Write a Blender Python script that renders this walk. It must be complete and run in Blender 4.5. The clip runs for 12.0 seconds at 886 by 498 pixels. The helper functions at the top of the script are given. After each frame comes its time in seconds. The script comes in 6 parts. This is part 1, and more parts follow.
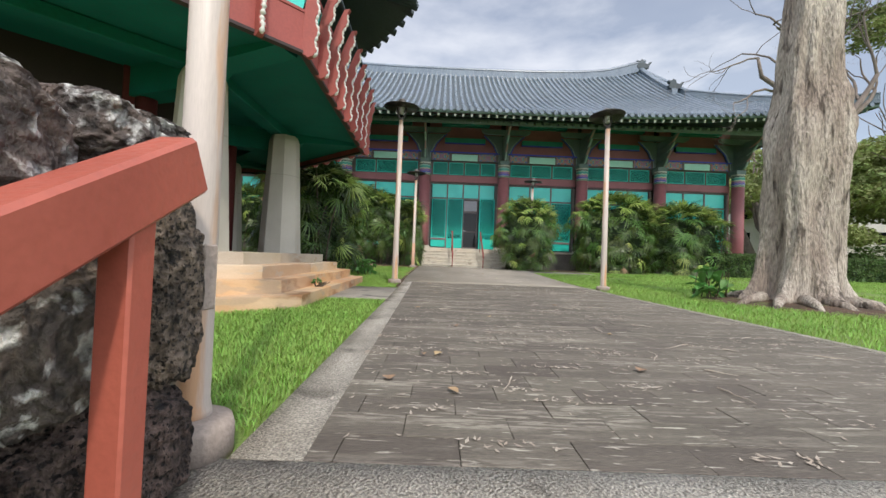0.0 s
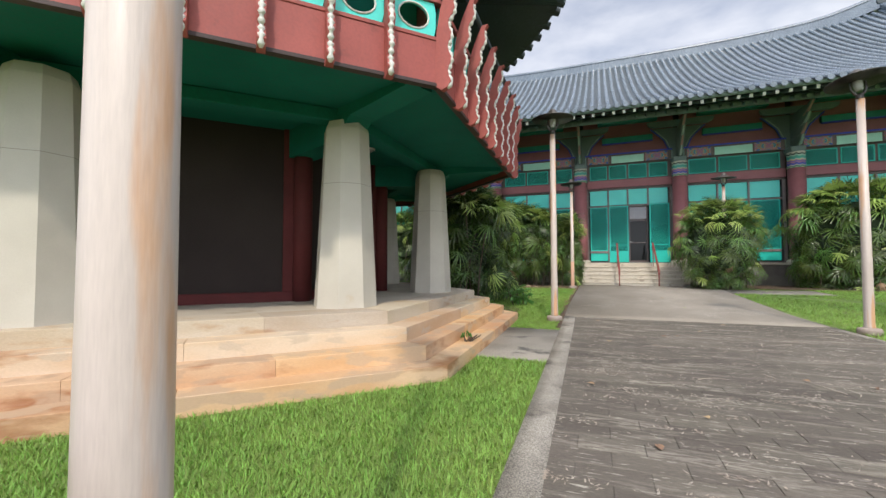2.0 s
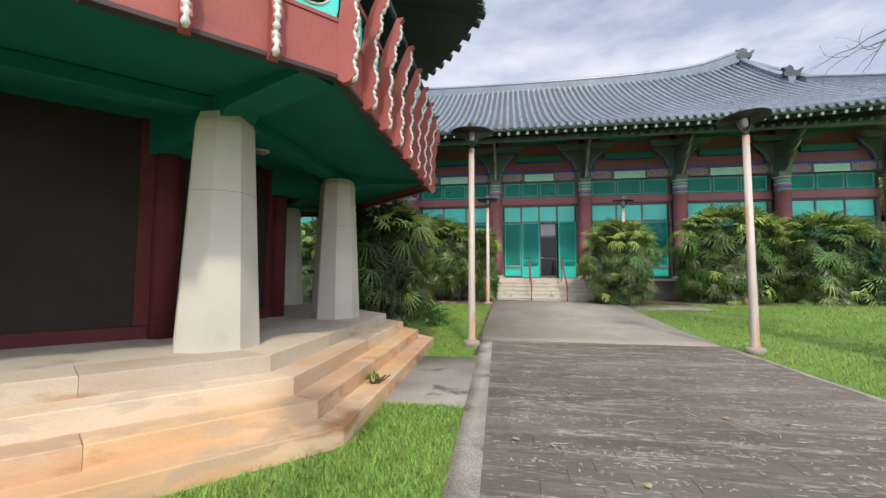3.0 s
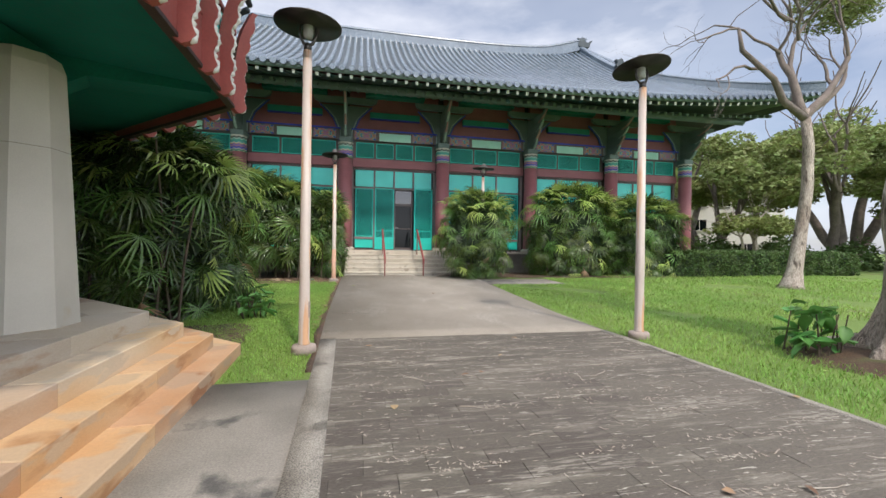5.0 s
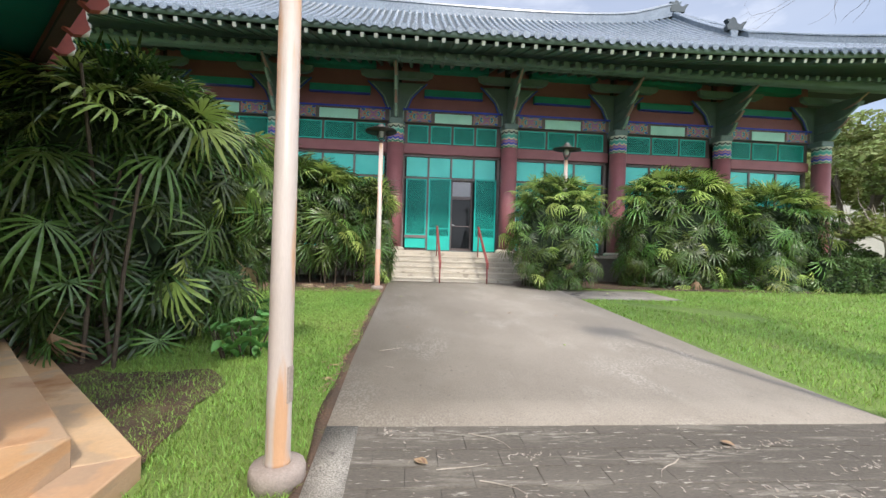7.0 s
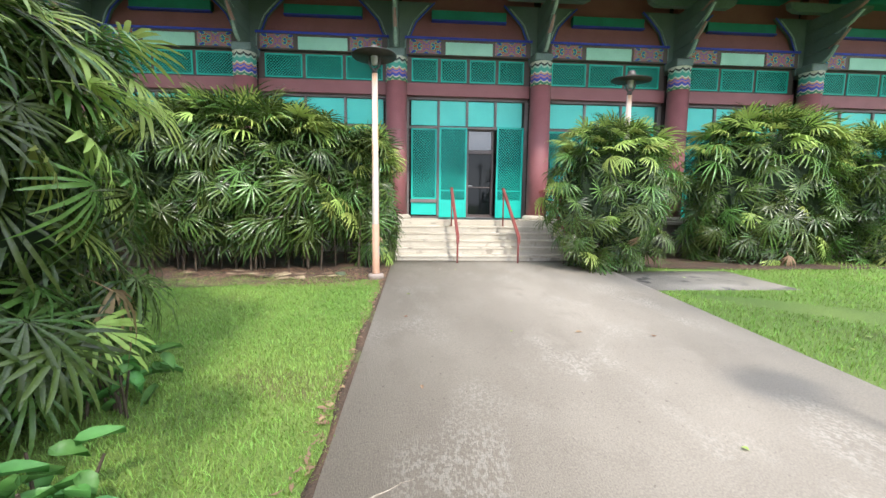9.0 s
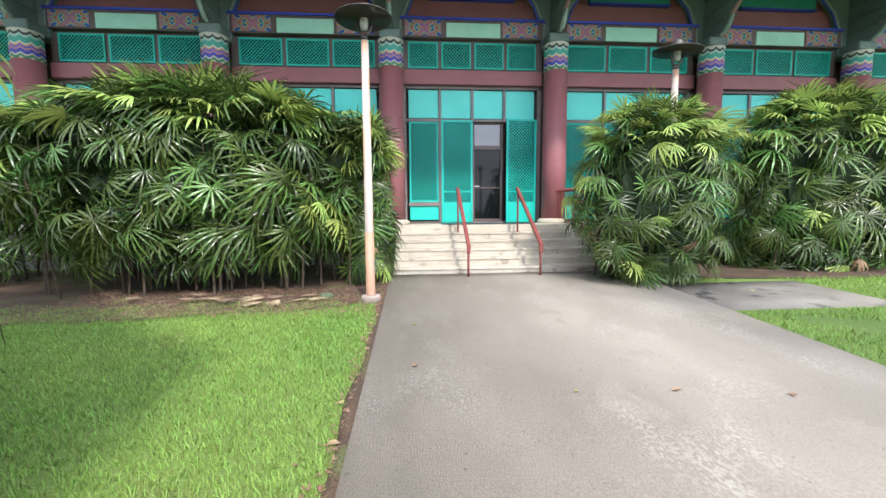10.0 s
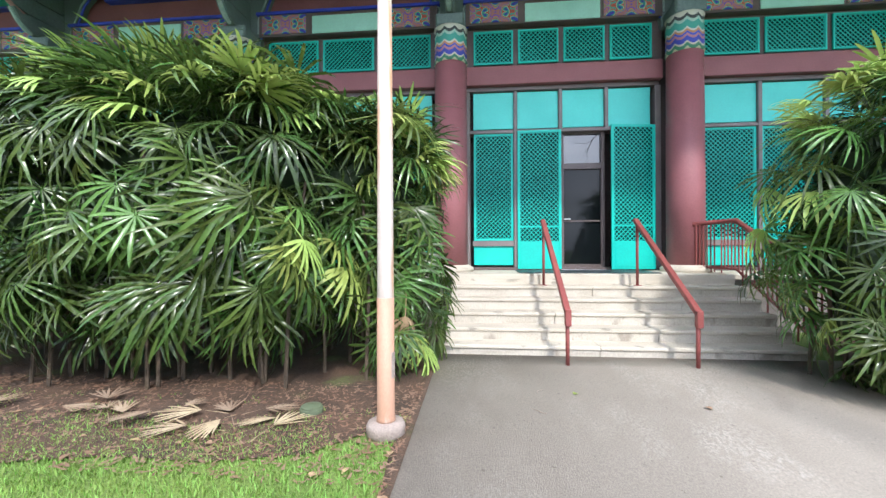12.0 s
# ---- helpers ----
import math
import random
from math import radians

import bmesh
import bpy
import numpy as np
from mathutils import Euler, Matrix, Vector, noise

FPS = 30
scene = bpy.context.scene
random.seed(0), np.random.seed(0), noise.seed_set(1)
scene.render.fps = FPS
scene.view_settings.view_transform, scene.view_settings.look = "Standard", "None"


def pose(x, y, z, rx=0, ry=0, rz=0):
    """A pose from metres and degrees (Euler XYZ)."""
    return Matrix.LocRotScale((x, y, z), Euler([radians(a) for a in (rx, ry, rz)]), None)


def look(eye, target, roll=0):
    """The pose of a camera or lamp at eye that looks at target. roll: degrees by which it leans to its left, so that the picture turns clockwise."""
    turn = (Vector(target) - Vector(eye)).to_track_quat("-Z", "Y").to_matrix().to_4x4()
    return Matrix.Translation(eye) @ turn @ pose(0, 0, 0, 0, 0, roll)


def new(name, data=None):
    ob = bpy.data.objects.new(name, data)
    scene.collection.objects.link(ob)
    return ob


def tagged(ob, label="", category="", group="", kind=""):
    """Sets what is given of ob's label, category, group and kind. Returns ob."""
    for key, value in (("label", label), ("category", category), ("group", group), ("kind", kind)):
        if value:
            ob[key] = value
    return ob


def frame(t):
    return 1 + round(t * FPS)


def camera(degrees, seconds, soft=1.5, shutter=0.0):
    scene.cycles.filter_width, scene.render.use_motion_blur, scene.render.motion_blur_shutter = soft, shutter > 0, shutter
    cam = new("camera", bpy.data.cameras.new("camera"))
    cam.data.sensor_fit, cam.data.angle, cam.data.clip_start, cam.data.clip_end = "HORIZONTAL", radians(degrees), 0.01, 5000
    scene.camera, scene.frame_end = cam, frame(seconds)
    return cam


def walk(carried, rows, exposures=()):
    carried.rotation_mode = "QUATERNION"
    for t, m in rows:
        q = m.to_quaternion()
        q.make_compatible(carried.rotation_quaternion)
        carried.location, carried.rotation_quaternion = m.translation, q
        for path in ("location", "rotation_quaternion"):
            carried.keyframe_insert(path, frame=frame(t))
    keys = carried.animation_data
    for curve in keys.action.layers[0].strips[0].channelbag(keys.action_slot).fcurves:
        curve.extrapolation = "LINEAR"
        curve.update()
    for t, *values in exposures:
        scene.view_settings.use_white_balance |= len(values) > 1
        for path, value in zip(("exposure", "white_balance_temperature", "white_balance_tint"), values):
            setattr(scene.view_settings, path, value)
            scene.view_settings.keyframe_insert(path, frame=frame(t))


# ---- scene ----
cam = camera(95.3, 12.0)
PATH = [
    (0, (0.344, 0.45, 0.637), (0.36, 2.449, 0.683), 2.2),
    (0.5, (0.31, 0.691, 0.738), (0.243, 2.69, 0.737), 1.7),
    (1, (0.337, 0.917, 0.868), (0.085, 2.901, 0.837), 1.2),
    (1.5, (0.222, 1.131, 1.005), (-0.3, 3.061, 1.005), 0.4),
    (2, (0.188, 1.353, 1.147), (-0.533, 3.217, 1.222), -0.1),
    (2.5, (0.131, 1.648, 1.224), (-0.553, 3.523, 1.342), 0.1),
    (3, (0.061, 2.055, 1.34), (-0.266, 4.024, 1.467), 0.2),
    (3.5, (0.114, 2.56, 1.342), (0.137, 4.556, 1.467), 0.1),
    (3.7, (0.11, 2.804, 1.364), (0.245, 4.795, 1.489), 0.1),
    (5.3, (-0.008, 4.832, 1.339), (0.401, 6.79, 1.312), 0.9),
    (5.5, (0.011, 5.144, 1.317), (0.382, 7.109, 1.288), 1.2),
    (6, (-0.003, 5.893, 1.303), (0.277, 7.873, 1.31), 1.7),
    (6.5, (0.039, 6.619, 1.334), (0.251, 8.608, 1.362), 1.8),
    (7, (0.038, 7.356, 1.327), (0.199, 9.349, 1.32), 1.7),
    (7.2, (0.005, 7.649, 1.336), (0.154, 9.643, 1.303), 1.6),
    (8.8, (-0.038, 9.888, 1.63), (0.099, 11.871, 1.409), 1.0),
    (9, (-0.023, 10.183, 1.628), (0.109, 12.167, 1.408), 0.7),
    (9.5, (-0.1, 10.968, 1.601), (0.046, 12.952, 1.393), 0.0),
    (10, (-0.16, 11.804, 1.564), (-0.007, 13.789, 1.372), -0.4),
    (10.5, (-0.163, 12.546, 1.568), (-0.036, 14.534, 1.391), -0.6),
    (11, (-0.144, 13.38, 1.563), (-0.084, 15.375, 1.425), -0.6),
    (11.5, (-0.107, 14.115, 1.587), (-0.148, 16.114, 1.535), -0.4),
    (12, (-0.061, 14.832, 1.602), (-0.247, 16.823, 1.608), -0.2),
]
EXPOSURES = [(0.0, 0.5, 6500, 11), (3.7, 0.6, 6500, 13), (5.5, 0.63, 6450, 13), (7.2, 0.91, 6380, 13), (9.0, 1.25, 6250, 11), (10.0, 1.28, 6120, 13), (11.5, 1.31, 5880, 13), (12.0, 1.31, 5860, 13)]
walk(cam, [(t, look(eye, target, roll)) for t, eye, target, roll in PATH], EXPOSURES)

# light: hazy sun behind the walker, broken cloud over a blue sky
SUN_EL, SUN_AZ = 47.0, 164.0
_se, _sa = radians(SUN_EL), radians(SUN_AZ)
SUN_DIR = Vector((math.sin(_sa) * math.cos(_se), math.cos(_sa) * math.cos(_se), math.sin(_se)))
world = bpy.data.worlds.new("sky")
scene.world = world
world.use_nodes = True
wn, wl = world.node_tree.nodes, world.node_tree.links
wn.clear()
sky = wn.new("ShaderNodeTexSky")
sky.sky_type, sky.sun_disc = "NISHITA", False
sky.sun_elevation, sky.sun_rotation = radians(SUN_EL), radians(SUN_AZ)
wco = wn.new("ShaderNodeTexCoord")
wmap = wn.new("ShaderNodeMapping")
wmap.inputs["Scale"].default_value = (1.0, 1.0, 2.6)
wl.new(wco.outputs["Generated"], wmap.inputs["Vector"])
cloud = wn.new("ShaderNodeTexNoise")
cloud.inputs["Scale"].default_value, cloud.inputs["Detail"].default_value, cloud.inputs["Roughness"].default_value = 2.3, 7.0, 0.55
wl.new(wmap.outputs["Vector"], cloud.inputs["Vector"])
cover = wn.new("ShaderNodeMapRange")
cover.inputs[1].default_value, cover.inputs[2].default_value, cover.inputs[3].default_value, cover.inputs[4].default_value = 0.40, 0.62, 0.35, 0.97
wl.new(cloud.outputs["Fac"], cover.inputs[0])
shade = wn.new("ShaderNodeTexNoise")
shade.inputs["Scale"].default_value, shade.inputs["Detail"].default_value = 1.6, 4.0
wl.new(wmap.outputs["Vector"], shade.inputs["Vector"])
greys = wn.new("ShaderNodeValToRGB")
greys.color_ramp.elements[0].position, greys.color_ramp.elements[1].position = 0.38, 0.62
greys.color_ramp.elements[0].color, greys.color_ramp.elements[1].color = (5.6, 6.1, 7.3, 1), (9.2, 9.5, 10.0, 1)
wl.new(shade.outputs["Fac"], greys.inputs["Fac"])
# clouds on the sun's side are brighter, as hazy cloud is
glow = wn.new("ShaderNodeVectorMath")
glow.operation = "DOT_PRODUCT"
glow.inputs[1].default_value = SUN_DIR
wl.new(wco.outputs["Generated"], glow.inputs[0])
lift = wn.new("ShaderNodeMapRange")
lift.interpolation_type = "SMOOTHSTEP"
lift.inputs[1].default_value, lift.inputs[2].default_value, lift.inputs[3].default_value, lift.inputs[4].default_value = 0.0, 1.0, 0.8, 2.6
wl.new(glow.outputs["Value"], lift.inputs[0])
bright = wn.new("ShaderNodeVectorMath")
bright.operation = "SCALE"
wl.new(greys.outputs["Color"], bright.inputs[0])
wl.new(lift.outputs[0], bright.inputs["Scale"])
wmix = wn.new("ShaderNodeMix")
wmix.data_type = "RGBA"
wl.new(cover.outputs[0], wmix.inputs[0])
wl.new(sky.outputs["Color"], wmix.inputs[6])
wl.new(bright.outputs[0], wmix.inputs[7])
wbg = wn.new("ShaderNodeBackground")
wbg.inputs["Strength"].default_value = 0.098
wl.new(wmix.outputs[2], wbg.inputs["Color"])
wout = wn.new("ShaderNodeOutputWorld")
wl.new(wbg.outputs["Background"], wout.inputs["Surface"])
sun = new("sun", bpy.data.lights.new("sun", "SUN"))
sun.data.energy, sun.data.angle, sun.data.color = 1.85, radians(3.0), (1.0, 0.93, 0.82)
sun.matrix_basis = look(SUN_DIR * 60, (0, 0, 0))


# ---------------------------------------------------------------- materials
def surf(name, col, col2=None, rough=0.7, scale=2.0, fine=40.0, grain=0.25, bump=0.25, metal=0.0, spread=0.0, spec=0.4,
         stain=None, stain_at=0.6, stain_scale=1.2, leaf=0.0, island=False, stretch=(1, 1, 1), place=False, fleck=None, fleck_at=0.66, fleck_scale=30.0, relief=0.02, pit=None, pit_scale=1.4, pit_fine=45.0):
    """Two-scale procedural surface: base tint from a broad noise, grain and relief from a fine one, optional stains."""
    m = bpy.data.materials.new(name)
    m.use_nodes = True
    n, l = m.node_tree.nodes, m.node_tree.links
    b = n["Principled BSDF"]
    b.inputs["Roughness"].default_value, b.inputs["Metallic"].default_value = rough, metal
    b.inputs["Specular IOR Level"].default_value = spec
    co = n.new("ShaderNodeTexCoord")
    mp = n.new("ShaderNodeMapping")
    mp.inputs["Scale"].default_value = stretch
    l.new(n.new("ShaderNodeNewGeometry").outputs["Position"] if place else co.outputs["Object"], mp.inputs["Vector"])
    col2 = col2 or tuple(c * 0.75 for c in col)

    def noise_node(s, d=4.0):
        t = n.new("ShaderNodeTexNoise")
        t.inputs["Scale"].default_value, t.inputs["Detail"].default_value = s, d
        l.new(mp.outputs["Vector"], t.inputs["Vector"])
        return t

    def mix(kind, f, a, c):
        x = n.new("ShaderNodeMix")
        x.data_type, x.blend_type = "RGBA", kind
        for socket, v in ((0, f), (6, a), (7, c)):
            if isinstance(v, (int, float)):
                x.inputs[socket].default_value = v
            elif isinstance(v, tuple):
                x.inputs[socket].default_value = (*v[:3], 1)
            else:
                l.new(v, x.inputs[socket])
        return x.outputs[2]

    def ramp(src, lo, hi, a=0.0, c=1.0):
        r = n.new("ShaderNodeMapRange")
        r.inputs[1].default_value, r.inputs[2].default_value, r.inputs[3].default_value, r.inputs[4].default_value = lo, hi, a, c
        l.new(src, r.inputs[0])
        return r.outputs[0]

    broad, small = noise_node(scale), noise_node(fine, 6.0)
    c = mix("MIX", ramp(broad.outputs["Fac"], 0.35, 0.65), col, col2)
    if stain:
        st = noise_node(stain_scale, 6.0)
        c = mix("MIX", ramp(st.outputs["Fac"], stain_at, stain_at + 0.09), c, stain)
    if fleck:
        fl = noise_node(fleck_scale, 3.0)
        c = mix("MIX", ramp(fl.outputs["Fac"], fleck_at, fleck_at + 0.05), c, fleck)
    if pit:
        both = n.new("ShaderNodeMath")
        both.operation = "MULTIPLY"
        l.new(ramp(noise_node(pit_scale, 3.0).outputs["Fac"], 0.52, 0.64), both.inputs[0])
        l.new(ramp(noise_node(pit_fine, 3.0).outputs["Fac"], 0.48, 0.56), both.inputs[1])
        c = mix("MIX", both.outputs[0], c, pit)
    hsv = n.new("ShaderNodeHueSaturation")
    l.new(c, hsv.inputs["Color"])
    value = ramp(small.outputs["Fac"], 0.3, 0.7, 1 - grain, 1 + grain)
    if spread:
        info = n.new("ShaderNodeNewGeometry" if island else "ShaderNodeObjectInfo")
        rnd = info.outputs["Random Per Island" if island else "Random"]
        mul = n.new("ShaderNodeMath")
        mul.operation = "MULTIPLY"
        l.new(value, mul.inputs[0])
        l.new(ramp(rnd, 0, 1, 1 - spread, 1 + spread), mul.inputs[1])
        value = mul.outputs[0]
        l.new(ramp(rnd, 0, 1, 0.5 - 0.06 * spread, 0.5 + 0.06 * spread), hsv.inputs["Hue"])
    l.new(value, hsv.inputs["Value"])
    l.new(hsv.outputs["Color"], b.inputs["Base Color"])
    l.new(ramp(small.outputs["Fac"], 0.3, 0.7, max(rough - 0.1, 0.03), min(rough + 0.1, 1.0)), b.inputs["Roughness"])
    if bump:
        bp = n.new("ShaderNodeBump")
        bp.inputs["Strength"].default_value, bp.inputs["Distance"].default_value = bump, relief
        l.new(small.outputs["Fac"], bp.inputs["Height"])
        l.new(bp.outputs["Normal"], b.inputs["Normal"])
    if leaf:
        tr = n.new("ShaderNodeBsdfTranslucent")
        l.new(hsv.outputs["Color"], tr.inputs["Color"])
        ms = n.new("ShaderNodeMixShader")
        ms.inputs[0].default_value = leaf
        l.new(b.outputs["BSDF"], ms.inputs[1])
        l.new(tr.outputs["BSDF"], ms.inputs[2])
        l.new(ms.outputs["Shader"], n["Material Output"].inputs["Surface"])
    return m


def glass(name, tint, rough=0.05, spec=0.2):
    m = bpy.data.materials.new(name)
    m.use_nodes = True
    b = m.node_tree.nodes["Principled BSDF"]
    b.inputs["Base Color"].default_value, b.inputs["Roughness"].default_value = (*tint, 1), rough
    b.inputs["Specular IOR Level"].default_value = spec
    return m


def bands(name, colours, coord="z", freq=8.0, amp=0.02, low=0.0, high=1.0):
    """Painted ornament: constant colour bands along z, scalloped round the column (or mirrored scrollwork on a panel)."""
    m = bpy.data.materials.new(name)
    m.use_nodes = True
    n, l = m.node_tree.nodes, m.node_tree.links
    b = n["Principled BSDF"]
    b.inputs["Roughness"].default_value = 0.6
    co = n.new("ShaderNodeTexCoord")
    sep = n.new("ShaderNodeSeparateXYZ")
    l.new(co.outputs["Object"], sep.inputs[0])

    def math_node(op, a, c=None, d=None):
        x = n.new("ShaderNodeMath")
        x.operation = op
        for i, v in enumerate((a, c, d)):
            if v is None:
                continue
            if isinstance(v, (int, float)):
                x.inputs[i].default_value = v
            else:
                l.new(v, x.inputs[i])
        return x.outputs[0]

    if coord == "z":
        ang = math_node("ARCTAN2", sep.outputs[1], sep.outputs[0])
        wob = math_node("MULTIPLY", math_node("ABSOLUTE", math_node("SINE", math_node("MULTIPLY", ang, freq))), amp)
        t = math_node("DIVIDE", math_node("SUBTRACT", math_node("ADD", sep.outputs[2], wob), low), high - low)
    else:
        ax = math_node("ABSOLUTE", sep.outputs[0])
        az = math_node("ABSOLUTE", sep.outputs[2])
        r1 = math_node("SINE", math_node("MULTIPLY_ADD", ax, freq, math_node("MULTIPLY", math_node("SINE", math_node("MULTIPLY", az, freq * 1.7)), 1.6)))
        r2 = math_node("SINE", math_node("MULTIPLY_ADD", az, freq * 1.4, math_node("MULTIPLY", math_node("COSINE", math_node("MULTIPLY", ax, freq * 1.3)), 1.9)))
        t = math_node("MULTIPLY_ADD", math_node("ADD", r1, r2), 0.25, 0.5)
    cr = n.new("ShaderNodeValToRGB")
    cr.color_ramp.interpolation = "CONSTANT"
    els = cr.color_ramp.elements
    els[0].position, els[0].color = 0.0, (*colours[0][1], 1)
    els[1].position, els[1].color = colours[1][0], (*colours[1][1], 1)
    for pos, c in colours[2:]:
        e = els.new(pos)
        e.color = (*c, 1)
    l.new(t, cr.inputs["Fac"])
    ns = n.new("ShaderNodeTexNoise")
    ns.inputs["Scale"].default_value = 30
    l.new(co.outputs["Object"], ns.inputs["Vector"])
    mx = n.new("ShaderNodeMix")
    mx.data_type, mx.blend_type = "RGBA", "MULTIPLY"
    mx.inputs[0].default_value = 0.15
    l.new(cr.outputs["Color"], mx.inputs[6])
    l.new(ns.outputs["Color"], mx.inputs[7])
    l.new(mx.outputs[2], b.inputs["Base Color"])
    return m


